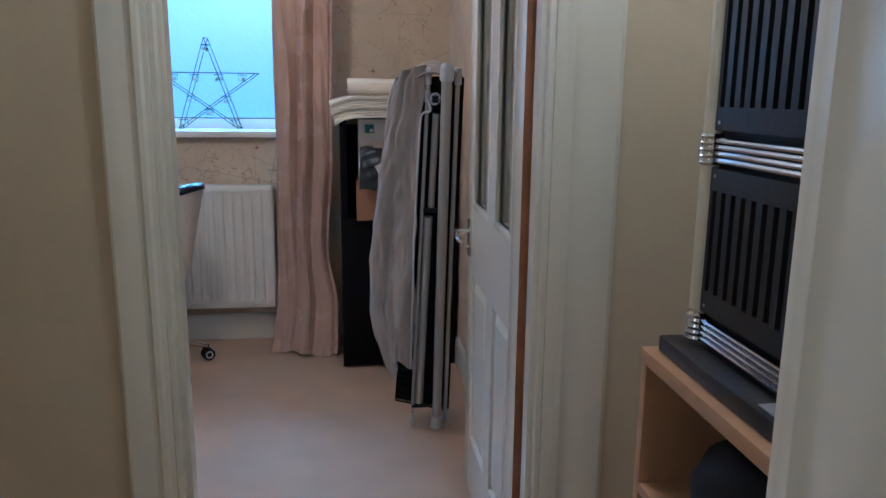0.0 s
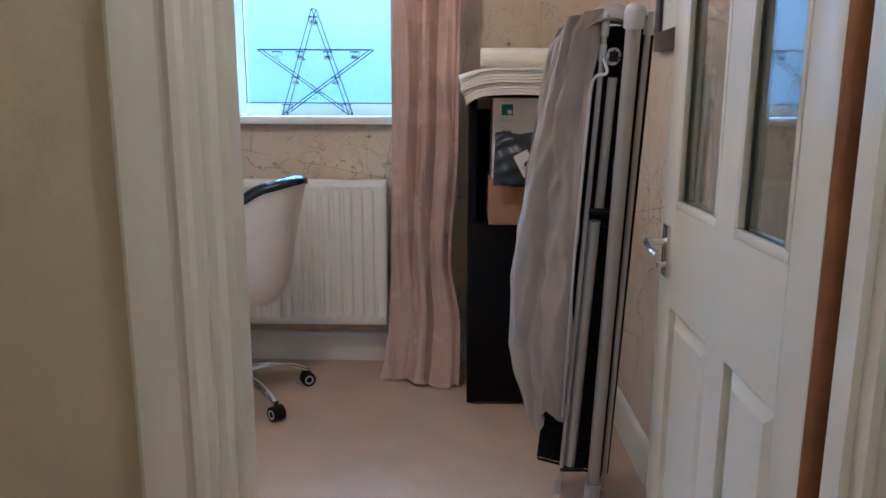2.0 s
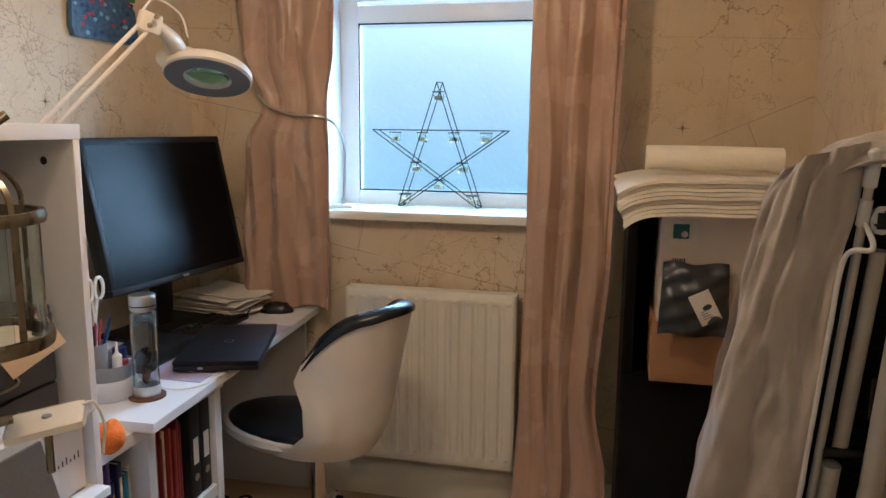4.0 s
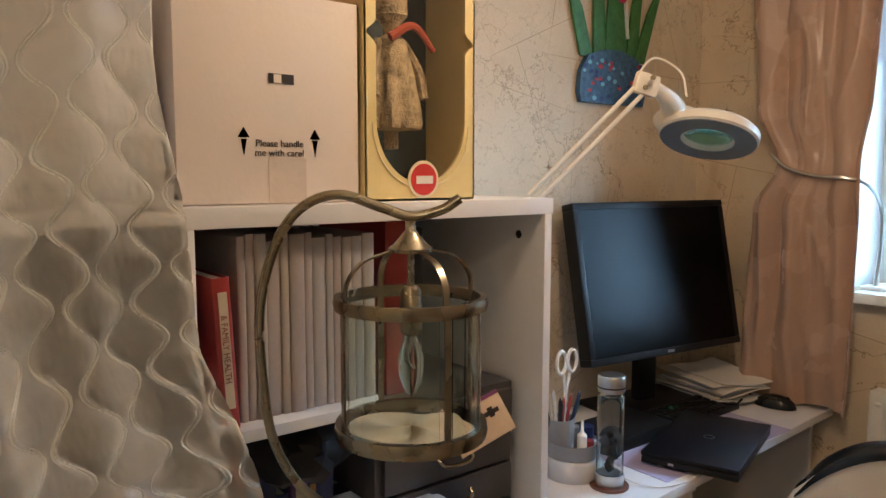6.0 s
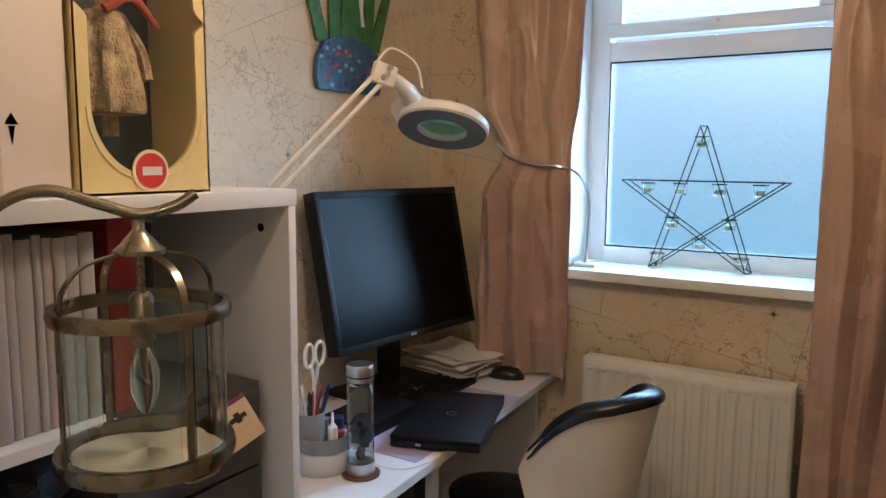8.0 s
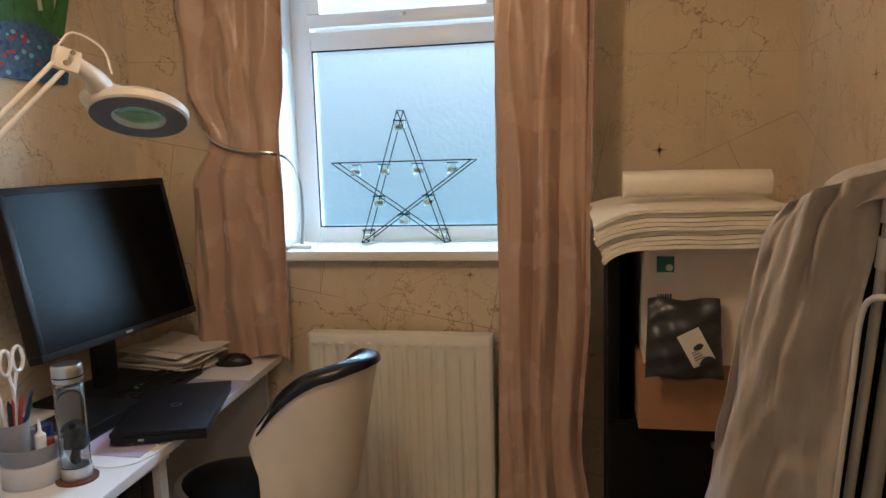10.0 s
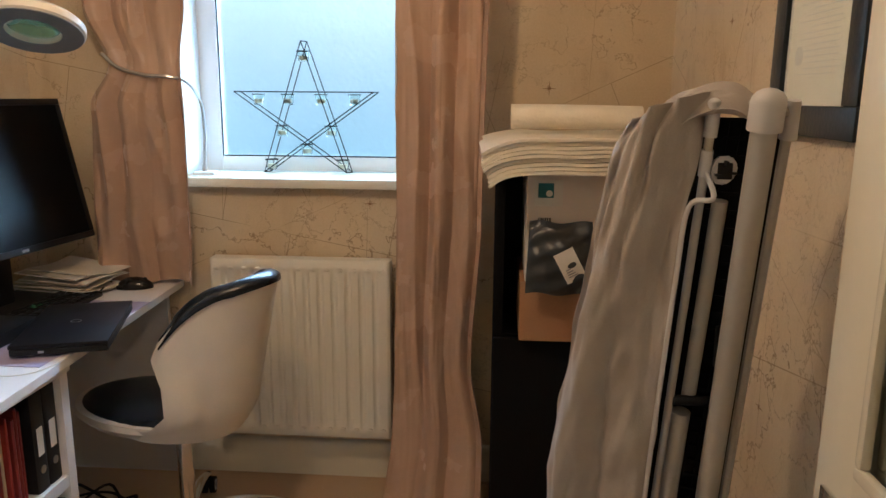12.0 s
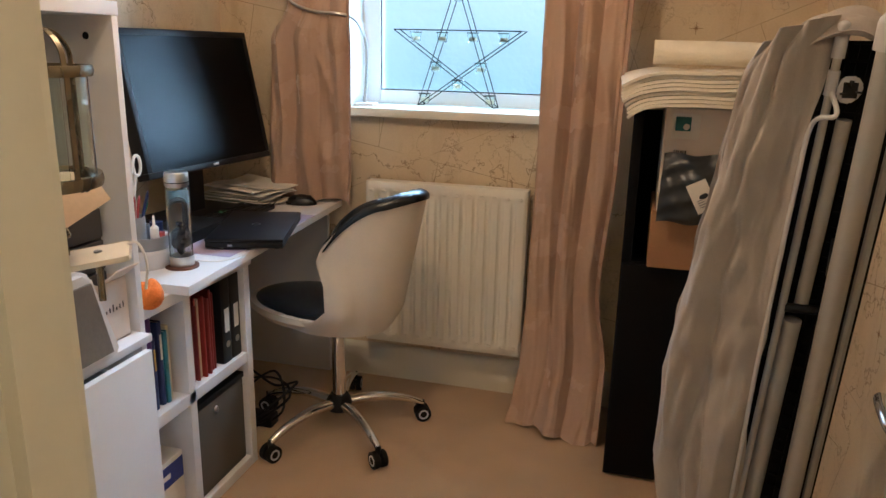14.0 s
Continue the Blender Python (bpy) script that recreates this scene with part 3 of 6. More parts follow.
# ---- desk corner ----
def tall_unit():
    """White laminate bookcase with an open top bay, a stub shelf and a deeper base."""
    u = thing("bookcase", "white laminate bookcase crowded with files and boxes", "bookcase", (-1.37, 2.1, 0))
    xf, xb = -1.165, -1.60
    part("top_board", B(((xb, 1.62, 1.427), (xf, 2.585, 1.456)), bevel=0.0015), LAM, u)
    part("side_panel", B(((xb, 2.564, 0), (xf - 0.001, 2.582, 1.427)), bevel=0.001), LAM, u)
    part("side_panel", B(((xb, 1.62, 0), (xf - 0.001, 1.638, 1.427)), bevel=0.001), LAM, u)
    part("divider", B(((xb, 1.897, 0.73), (xf - 0.001, 1.914, 1.427)), bevel=0.001), LAM, u)
    part("back_panel", B(((xb - 0.006, 1.62, 0), (xb, 2.582, 1.44))), LAM, u)
    part("shelf", B(((xb, 1.914, 1.125), (xf - 0.002, 2.215, 1.143)), bevel=0.001), LAM, u)
    part("shelf", B(((xb, 1.638, 1.0), (xf - 0.002, 1.897, 1.018)), bevel=0.001), LAM, u)
    part("base_board", B(((xb, 1.638, 0.70), (xf + 0.03, 2.564, 0.718)), bevel=0.001), LAM, u)
    d = part("drawer_front", B(((-1.118, 1.66, 0.08), (-1.10, 2.515, 0.702)), bevel=0.002), LAM, u, "pulled-out white drawer front")
    part("drawer_box", B(((xb + 0.05, 2.49, 0.30), (-1.118, 2.505, 0.64)), ((xb + 0.05, 1.67, 0.30), (-1.118, 1.685, 0.64)), ((xb + 0.05, 1.67, 0.285), (-1.118, 2.505, 0.30))), LAM, d)
    part("shelf_peg_hole", rod(bmesh.new(), (-1.235, 2.5635, 1.385), (-1.235, 2.566, 1.385), 0.008), BLACKP, u)


tall_unit()


def desk():
    d = thing("desk", "white laminate desk with a lilac sheet for shade along it", "desk", (-1.45, 3.4, 0))
    # the front edge runs slightly askew to the wall
    bm = bmesh.new()
    z0, z1 = 0.735, 0.76
    pts = [(-1.177, 2.779), (-1.246, 3.972), (-1.765, 3.972), (-1.765, 2.60), (-1.30, 2.60), (-1.285, 2.779)]
    lo, hi = [bm.verts.new((*p, z0)) for p in pts], [bm.verts.new((*p, z1)) for p in pts]
    for i in range(6):
        bm.faces.new((lo[i], lo[(i + 1) % 6], hi[(i + 1) % 6], hi[i]))
    bm.faces.new(lo[::-1])
    bm.faces.new(hi)
    bmesh.ops.bevel(bm, geom=[e for e in bm.edges], offset=0.0015, segments=1, affect="EDGES")
    part("desktop", bm, LAM, d)
    part("end_panel", B(((-1.74, 3.94, 0), (-1.30, 3.958, 0.735))), LAM, d)
    part("back_rail", B(((-1.74, 3.24, 0.45), (-1.722, 3.94, 0.735))), LAM, d)


desk()


def cube_unit():
    """Two-by-two open cube shelving standing under the desk."""
    u = thing("cube_shelf", "white two-by-two cube shelf under the desk", "shelf unit", (-1.42, 2.9, 0))
    xf, xb, y0, y1, ym = -1.245, -1.62, 2.60, 3.20, 2.865
    b = 0.0015
    part("top_board", B(((xb, y0, 0.70), (xf + 0.01, y1, 0.734)), bevel=b), LAM, u)
    part("side_panel", B(((xb, y1 - 0.034, 0.0), (xf, y1, 0.70)), bevel=b), LAM, u)
    part("side_panel", B(((xb, y0, 0.0), (xf, y0 + 0.03, 0.70)), bevel=b), LAM, u)
    part("divider", B(((xb, ym - 0.016, 0.034), (xf - 0.002, ym + 0.016, 0.70)), bevel=b), LAM, u)
    part("shelf", B(((xb, y0 + 0.03, 0.375), (xf - 0.002, y1 - 0.034, 0.41)), bevel=b), LAM, u)
    part("bottom_board", B(((xb, y0 + 0.03, 0.0), (xf - 0.001, y1 - 0.034, 0.034)), bevel=b), LAM, u)
    part("back_panel", B(((xb - 0.005, y0, 0.0), (xb, y1, 0.734))), LAM, u)


cube_unit()

BOOKS = [mat("book_" + n, c, r, vary=0.12, scale=20, fine=120, bump=0.08) for n, c, r in (
    ("navy", (0.02, 0.03, 0.10), 0.4), ("maroon", (0.22, 0.03, 0.03), 0.45), ("teal", (0.03, 0.16, 0.20), 0.4), ("cream", (0.6, 0.52, 0.38), 0.6), ("black", (0.012, 0.012, 0.013), 0.5),
    ("mustard", (0.42, 0.25, 0.05), 0.5), ("violet", (0.10, 0.04, 0.16), 0.4), ("white", (0.7, 0.68, 0.66), 0.5), ("green", (0.03, 0.14, 0.06), 0.5), ("red", (0.30, 0.035, 0.03), 0.45))]


def book(cover, y, w, depth, h, xf, z, lean=0.0, label="", band=None, name="book", group="books on the shelves", category="book"):
    """A standing book with its spine at xf facing the room: cover, page block and a printed band."""
    b = thing(name, label, category, m=pose(xf, y, z, lean, 0, 0), group=group)
    bm = bmesh.new()
    t = min(0.002, w * 0.15)
    box(bm, (-depth, 0, 0), (0, t, h))
    box(bm, (-depth, w - t, 0), (0, w, h))
    n = 6
    prev = None
    for i in range(n + 1):
        a = math.pi * i / n
        y_, x_ = w / 2 - w / 2 * math.cos(a), 0.003 * math.sin(a)
        cur = [bm.verts.new((x_, y_, q)) for q in (0, h)] + [bm.verts.new((x_ - 0.002, y_, q)) for q in (0, h)]
        if prev:
            bm.faces.new((prev[0], cur[0], cur[1], prev[1]))
            bm.faces.new((prev[2], prev[3], cur[3], cur[2]))
            bm.faces.new((prev[1], cur[1], cur[3], prev[3]))
        prev = cur
    part("cover", bm, cover, b, local=True)
    part("pages", B(((-depth + 0.003, t, 0.003), (-0.002, w - t, h - 0.004))), PAPERW, b, local=True)
    if band:
        part("spine_label", B(((0.0031, w * 0.25, h * band[0]), (0.0036, w * 0.75, h * band[1]))), band[2], b, local=True)
    return b


def row_of_books(y0, y1, xf, z, hmin, hmax, covers, seed, thick=(0.012, 0.03), group="books on the shelves", labels=None):
    rnd = random.Random(seed)
    y = y0
    while True:
        w = rnd.uniform(*thick)
        if y + w > y1:
            break
        c = rnd.choice(covers)
        h = rnd.uniform(hmin, hmax)
        colour = c.name.split("_")[1]
        book(c, y, w, 0.19, h, xf - rnd.uniform(0.0, 0.025), z, 0.0, f"{colour} covered book standing on a white shelf",
             (0.55, 0.85, BOOKS[rnd.choice((3, 7, 5))]) if rnd.random() < 0.45 and w > 0.014 else None, group=group)
        y += w + rnd.uniform(0.0004, 0.002)


row_of_books(2.636, 2.838, -1.265, 0.412, 0.20, 0.275, [BOOKS[i] for i in (0, 7, 6, 2, 4, 0, 1, 2, 3)], 5, (0.007, 0.019))
row_of_books(2.885, 3.05, -1.262, 0.412, 0.22, 0.285, [BOOKS[i] for i in (1, 9, 3, 4, 0, 1)], 11, (0.006, 0.014))
for i, (y, w) in enumerate(((3.055, 0.05), (3.108, 0.052))):
    fb = book(BOOKS[4], y, w, 0.24, 0.285, -1.262, 0.412, 0, "black lever arch file standing on a white shelf", (0.35, 0.62, PAPERW), name="lever_arch_file", group="files on the shelves", category="file")
    part("finger_hole", rod(bmesh.new(), (0.003, w / 2, 0.06), (0.0045, w / 2, 0.06), 0.011), STEEL, fb, local=True)


def storage_box(y0, y1):
    s = thing("storage_box", "dark grey fabric storage box in a cube shelf", "storage box", (-1.42, (y0 + y1) / 2, 0.036))
    fab = mat("charcoal_fabric", (0.10, 0.088, 0.072), 0.85, vary=0.12, fine=400, bump=0.3)
    part("body", B(((-1.60, y0, 0.036), (-1.262, y1, 0.335)), bevel=0.006), fab, s)
    part("rim", B(((-1.602, y0 - 0.002, 0.325), (-1.258, y1 + 0.002, 0.345)), bevel=0.004), BLACKP, s)
    g = bmesh.new()
    bmesh.ops.create_cone(g, cap_ends=True, segments=16, radius1=0.011, radius2=0.009, depth=0.004, matrix=Matrix.Translation((-1.258, (y0 + y1) / 2 - 0.03, 0.29)) @ Matrix.Rotation(radians(90), 4, "Y"))
    part("eyelet", g, STEEL, s)


storage_box(2.888, 3.158)
pk = thing("paper_packet", "white and blue packet of printer paper", "paper packet", (-1.4, 2.74, 0.036))
part("wrapper", B(((-1.58, 2.645, 0.036), (-1.275, 2.835, 0.24)), bevel=0.005), PAPERW, pk)
part("blue_band", B(((-1.2748, 2.65, 0.16), (-1.2738, 2.83, 0.225))), mat("blue_print", (0.02, 0.04, 0.25), 0.4), pk)
part("lettering_bar", B(((-1.2736, 2.67, 0.185), (-1.273, 2.77, 0.20))), PAPERW, pk)


def monitor():
    """Widescreen monitor tilted back a little on its stand."""
    m = thing("monitor", "large black widescreen computer monitor, switched off", "monitor", m=pose(-1.664, 3.525, 0.76, 0, 0, -7.2))
    w, h, t = 0.326, 0.478, 0.05
    tilt = Matrix.Translation((0.085, 0, 0.178)) @ Matrix.Rotation(radians(-11.9), 4, "Y")

    def put(name, bm, material, parent=m, label=""):
        bmesh.ops.transform(bm, matrix=tilt, verts=bm.verts)
        return part(name, bm, material, parent, label, local=True)

    bm = bmesh.new()
    bz = 0.021
    for a, b in (((0, -w, 0), (t, w, bz)), ((0, -w, h - bz), (t, w, h)), ((0, -w, bz), (t, -w + bz, h - bz)), ((0, w - bz, bz), (t, w, h - bz))):
        box(bm, a, b, 0.003)
    put("bezel", bm, BLACKP)
    put("screen", B(((0.005, -w + bz, bz), (t - 0.003, w - bz, h - bz))), SCREEN)
    bk = B(((-0.035, -w + 0.03, 0.03), (0.004, w - 0.03, h - 0.03)), ((-0.06, -0.16, 0.10), (-0.035, 0.16, 0.36)), bevel=0.012)
    put("back_shell", bk, BLACKP)
    put("badge", B(((t, -0.014, 0.006), (t + 0.001, 0.014, 0.014))), STEEL, label="small silver badge")
    part("neck", B(((0.0, -0.035, 0.015), (0.035, 0.045, 0.40)), bevel=0.008), BLACKP, m, local=True)
    part("foot", B(((-0.08, -0.19, 0), (0.19, 0.19, 0.018)), bevel=0.008), BLACKP, m, local=True)


monitor()


def laptop():
    m = thing("laptop", "closed black laptop lying on the desk", "laptop", m=pose(-1.282, 3.326, 0.762, 0, 0, 18))
    lidm = mat("laptop_lid", (0.007, 0.007, 0.009), 0.4, spec=0.25, vary=0.15, fine=300, bump=0.05)
    base = part("base", B(((-0.119, -0.198, 0.006), (0.119, 0.198, 0.024)), bevel=0.005), BLACKP, m, local=True)
    part("port", B(((-0.05, -0.1985, 0.012), (-0.036, -0.1978, 0.018))), STEEL, base, local=True)
    lid = part("lid", B(((-0.12, -0.199, 0.0245), (0.12, 0.199, 0.036)), bevel=0.004), lidm, m, local=True)
    part("hinge_bar", rod(bmesh.new(), (-0.118, -0.13, 0.026), (-0.118, 0.13, 0.026), 0.007, seg=12), BLACKP, m, local=True)
    rg = bmesh.new()
    lathe(rg, [(0.012, 0.0), (0.0145, 0.0), (0.0145, 0.0006), (0.012, 0.0006)], (0, 0, 0.036), 24, close=True)
    badge = part("badge", rg, STEEL, lid, "round silver badge", local=True)
    for x in (-0.095, 0.095):
        for y in (-0.17, 0.17):
            part("foot", rod(bmesh.new(), (x, y, 0), (x, y, 0.006), 0.008), RUBBER, m, local=True)


laptop()


def mouse():
    m = thing("computer_mouse", "black computer mouse at the desk's far end", "mouse", m=pose(-1.365, 3.835, 0.7605, 0, 0, 12))
    bm = bmesh.new()
    bmesh.ops.create_uvsphere(bm, u_segments=24, v_segments=14, radius=1, matrix=Matrix.Diagonal((0.064, 0.036, 0.04, 1)))
    bmesh.ops.bisect_plane(bm, geom=bm.verts[:] + bm.edges[:] + bm.faces[:], plane_co=(0, 0, 0.0), plane_no=(0, 0, -1), clear_outer=True)
    bmesh.ops.holes_fill(bm, edges=[e for e in bm.edges if e.is_boundary])
    part("body", bm, mat("glossy_black", (0.012, 0.012, 0.013), 0.2, vary=0.1), m, local=True)
    part("wheel", rod(bmesh.new(), (0.035, -0.004, 0.029), (0.035, 0.004, 0.029), 0.008), RUBBER, m, local=True)
    lead = bmesh.new()
    tube(lead, [(-0.055, 0, 0.01), (-0.085, 0.015, 0.02), (-0.06, 0.035, 0.012), (-0.11, 0.02, 0.006), (-0.15, -0.04, 0.01), (-0.13, -0.11, 0.004)], 0.0026, 6)
    part("lead", lead, RUBBER, m, local=True)


mouse()

dk = thing("docking_station", "black docking station under the monitor", "docking station", (-1.49, 3.24, 0.7605))
part("body", B(((-1.58, 3.10, 0.7605), (-1.41, 3.36, 0.80)), bevel=0.008), BLACKP, dk)
part("power_light", B(((-1.4105, 3.12, 0.778), (-1.409, 3.128, 0.784))), mat("blue_plastic", (0.02, 0.06, 0.5), 0.3), dk)
kb = thing("keyboard", "black keyboard pushed under the monitor", "keyboard", (-1.50, 3.52, 0.7605))
part("tray", B(((-1.56, 3.40, 0.7605), (-1.42, 3.72, 0.776)), bevel=0.004), BLACKP, kb)
for i in range(4):
    for j in range(12):
        part("key", B(((-1.552 + 0.032 * i, 3.408 + 0.0255 * j, 0.7762), (-1.526 + 0.032 * i, 3.430 + 0.0255 * j, 0.783)), bevel=0.002), BLACKP, kb)

pp = thing("paper_stack", "loose stack of white papers under the monitor", "papers", (-1.575, 3.79, 0.761))
rnd = random.Random(4)
for i in range(9):
    bm = bmesh.new()
    sheet(bm, lambda u, v: Vector(((u - 0.5) * 0.27, (v - 0.5) * 0.20, 0.009 * math.sin(3 * u + i) * v + 0.005 * math.sin(5 * v + i))), 10, 10, 0.0035)
    ob = part("sheet", bm, PAPERW, pp, local=True)
    ob.matrix_basis = pose(rnd.uniform(-0.02, 0.03), rnd.uniform(-0.02, 0.02), 0.006 + 0.0085 * i, rnd.uniform(-1, 1), 0, -12 + rnd.uniform(-5, 5))

# lilac sheet added in place of the purple shade on the desktop
shade_sheet = thing("desk_mat", "thin lilac sheet standing in for shade under the laptop", "desk mat", (-1.36, 3.35, 0.7605))
part("sheet", B(((-1.55, 3.06, 0.7604), (-1.225, 3.66, 0.7616))), mat("lilac_paper", (0.42, 0.38, 0.55), 0.5), shade_sheet)


def bottle():
    c = (-1.30, 2.935, 0.0)
    b = thing("water_bottle", "clear glass infuser bottle with a steel cap", "water bottle", (c[0], c[1], 0.76))

    def turned(name, prof, material, parent=b, label="", close=False):
        return part(name, lathe(bmesh.new(), prof, (0, 0, 0), 28, close), material, parent, label, local=True)

    turned("coaster", [(0.0, 0.0), (0.046, 0.0), (0.046, 0.006), (0.0, 0.006)], mat("brown_coaster", (0.12, 0.05, 0.03), 0.6), label="brown round coaster")
    turned("base_ring", [(0.0, 0.0065), (0.033, 0.0065), (0.034, 0.012), (0.034, 0.035), (0.0, 0.035)], STEEL)
    turned("glass_body", [(0.032, 0.035), (0.032, 0.225), (0.026, 0.232), (0.024, 0.232), (0.0295, 0.222), (0.0295, 0.036)], CLEAR, close=True)
    cap = turned("cap", [(0.0, 0.231), (0.029, 0.231), (0.0325, 0.236), (0.0325, 0.268), (0.030, 0.272), (0.0, 0.272)], STEEL, label="brushed steel cap")
    turned("cap_groove", [(0.0328, 0.243), (0.0335, 0.243), (0.0335, 0.246), (0.0328, 0.246)], BLACKP, cap, close=True)
    rk = random.Random(2)
    stone = mat("dark_stone", (0.02, 0.02, 0.024), 0.25, vary=0.3)
    for i in range(7):
        g = bmesh.new()
        bmesh.ops.create_icosphere(g, subdivisions=1, radius=0.014 - 0.0008 * i)
        for v in g.verts:
            v.co *= rk.uniform(0.75, 1.2)
        ob = part("stone", g, stone, b, local=True, smooth=0)
        ob.location = (rk.uniform(-0.009, 0.009), rk.uniform(-0.009, 0.009), 0.05 + 0.0125 * i)


bottle()


def organiser():
    """Two-tier turntable organiser with pens, scissors, glue and tapes."""
    c = (-1.402, 2.918)
    o = thing("desk_organiser", "grey and white round desk organiser full of pens", "desk organiser", (*c, 0.76))

    def lt(name, prof, material, x=0, y=0, label="", close=False, seg=26):
        return part(name, lathe(bmesh.new(), prof, (x, y, 0), seg, close), material, o, label, local=True)

    lt("base_drum", [(0.0, 0.0), (0.066, 0.0), (0.07, 0.008), (0.07, 0.045), (0.065, 0.052), (0.0, 0.052)], LGREY, label="white round base")
    lt("tray", [(0.0, 0.053), (0.062, 0.053), (0.066, 0.09), (0.063, 0.09), (0.059, 0.058), (0.0, 0.058)], GREYP, label="grey tray")
    lt("pen_cup", [(0.0, 0.06), (0.034, 0.06), (0.036, 0.145), (0.033, 0.145), (0.031, 0.064), (0.0, 0.064)], GREYP, -0.02, -0.025)
    r = random.Random(9)
    pens = [BOOKS[i] for i in (0, 4, 9, 7, 4, 8, 6, 3)]
    for i in range(13):
        a, rr = r.uniform(0, 6.28), r.uniform(0.004, 0.024)
        p = Vector((-0.02 + rr * math.cos(a), -0.025 + rr * math.sin(a), 0.07))
        q = p + Vector((0.035 * math.cos(a), 0.035 * math.sin(a), r.uniform(0.10, 0.15)))
        bm = bmesh.new()
        rod(bm, p, q, 0.0042, seg=8)
        rod(bm, q, q + (q - p).normalized() * 0.012, 0.0042, 0.001, seg=8)
        part("pen", bm, pens[i % 8], o, local=True)
    sc = bmesh.new()
    for s in (-1, 1):
        ring = [Vector((-0.015, -0.01 + s * 0.019 + 0.016 * math.cos(a), 0.283 + 0.028 * math.sin(a))) for a in (2 * math.pi * k / 12 for k in range(13))]
        tube(sc, ring, 0.0045, 8, 2)
        tube(sc, [(-0.015, -0.01 + s * 0.012, 0.257), (-0.016, -0.012, 0.2), (-0.02, -0.02 - s * 0.004, 0.09)], 0.004, 6)
    part("scissors", sc, PAPERW, o, "white handled scissors", local=True)
    gl = part("glue_bottle", lathe(bmesh.new(), [(0.0, 0.06), (0.012, 0.06), (0.012, 0.115), (0.004, 0.124), (0.003, 0.15), (0.0, 0.152)], (0.042, -0.014, 0), 16), PAPERW, o, "white glue bottle", local=True)
    for x, y, m_, rr in ((0.012, 0.036, BOOKS[0], 0.018), (0.043, 0.012, BOOKS[9], 0.011), (0.038, 0.034, BOOKS[7], 0.009), (-0.028, 0.038, GREYP, 0.014)):
        part("tape_roll", lathe(bmesh.new(), [(0.0, 0.062), (rr, 0.062), (rr, 0.062 + rr * 3.2), (0.0, 0.062 + rr * 3.2)], (x, y, 0), 16), m_, o, local=True)


organiser()

yarn = bmesh.new()
bmesh.ops.create_icosphere(yarn, subdivisions=4, radius=0.036)
for v in yarn.verts:
    v.co += v.co.normalized() * 0.004 * math.sin(160 * v.co.x + 90 * v.co.z * math.sin(30 * v.co.y))
    v.co += Vector((-1.215, 2.67, 0.772))
solo("yarn_ball", yarn, ORANGE, "bright orange ball of wool on the shelf", "yarn ball")


def cable(name, label, pts, r=0.0025, material=RUBBER, cat="cable"):
    bm = bmesh.new()
    tube(bm, pts, r, 6, 8)
    return solo(name, bm, material, label, cat)


ear = thing("earphones", "white wired earphones trailing over the desk edge", "earphones", (-1.28, 3.1, 0.763))
bm = bmesh.new()
tube(bm, [(-1.29, 3.13, 0.768), (-1.22, 3.18, 0.766), (-1.195, 3.12, 0.764), (-1.21, 3.03, 0.763), (-1.26, 2.99, 0.764), (-1.33, 3.0, 0.764)], 0.0016, 6)
part("lead", bm, PAPERW, ear)
bm = bmesh.new()
bmesh.ops.create_uvsphere(bm, u_segments=12, v_segments=8, radius=0.009, matrix=Matrix.Translation((-1.292, 3.128, 0.771)))
part("earbud", bm, PAPERW, ear)
for i in range(5):
    a = i * 0.9
    cable("cable", "black computer cable loosely coiled on the desk", [(-1.60 + 0.03 * i, 3.30 + 0.05 * i, 0.768 + 0.004 * i), (-1.53 + 0.02 * math.sin(a), 3.42, 0.772 + 0.004 * i), (-1.48, 3.55 + 0.02 * i, 0.775 + 0.003 * i), (-1.50 + 0.02 * i, 3.68, 0.77 + 0.003 * i), (-1.44, 3.78 + 0.015 * math.cos(a), 0.766 + 0.003 * i)], 0.003)
sprig = thing("toy_plant", "tiny green leafy ornament under the monitor", "ornament", (-1.50, 3.50, 0.775))
for i in range(7):
    bm = bmesh.new()
    bmesh.ops.create_icosphere(bm, subdivisions=1, radius=0.011, matrix=pose(0.02 * math.cos(i * 2.1), 0.02 * math.sin(i * 2.1), 0.006 * (i % 3)) @ Matrix.Diagonal((1, 0.6, 0.7, 1)))
    part("leaf", bm, BOOKS[8] if i % 3 else PAPERW, sprig, local=True)
for i in range(3):
    cable("floor_cable", "black power cable heaped on the carpet", [(-1.58 + 0.07 * i, 3.30, 0.012 + 0.008 * i), (-1.50, 3.45 + 0.04 * i, 0.06 + 0.05 * i), (-1.36, 3.55, 0.16 - 0.03 * i), (-1.28 + 0.03 * i, 3.45, 0.05 + 0.06 * i), (-1.40, 3.36 - 0.03 * i, 0.012 + 0.01 * i), (-1.55, 3.5, 0.02 + 0.012 * i)], 0.005)
ext = thing("extension_lead", "black power strip on the carpet under the desk", "power strip", (-1.45, 3.45, 0))
part("body", B(((-1.62, 3.40, 0.0), (-1.30, 3.46, 0.045)), bevel=0.008), BLACKP, ext)
for i in range(2):
    part("plug", B(((-1.56 + 0.12 * i, 3.405, 0.045), (-1.51 + 0.12 * i, 3.455, 0.085)), bevel=0.006), BLACKP, ext)


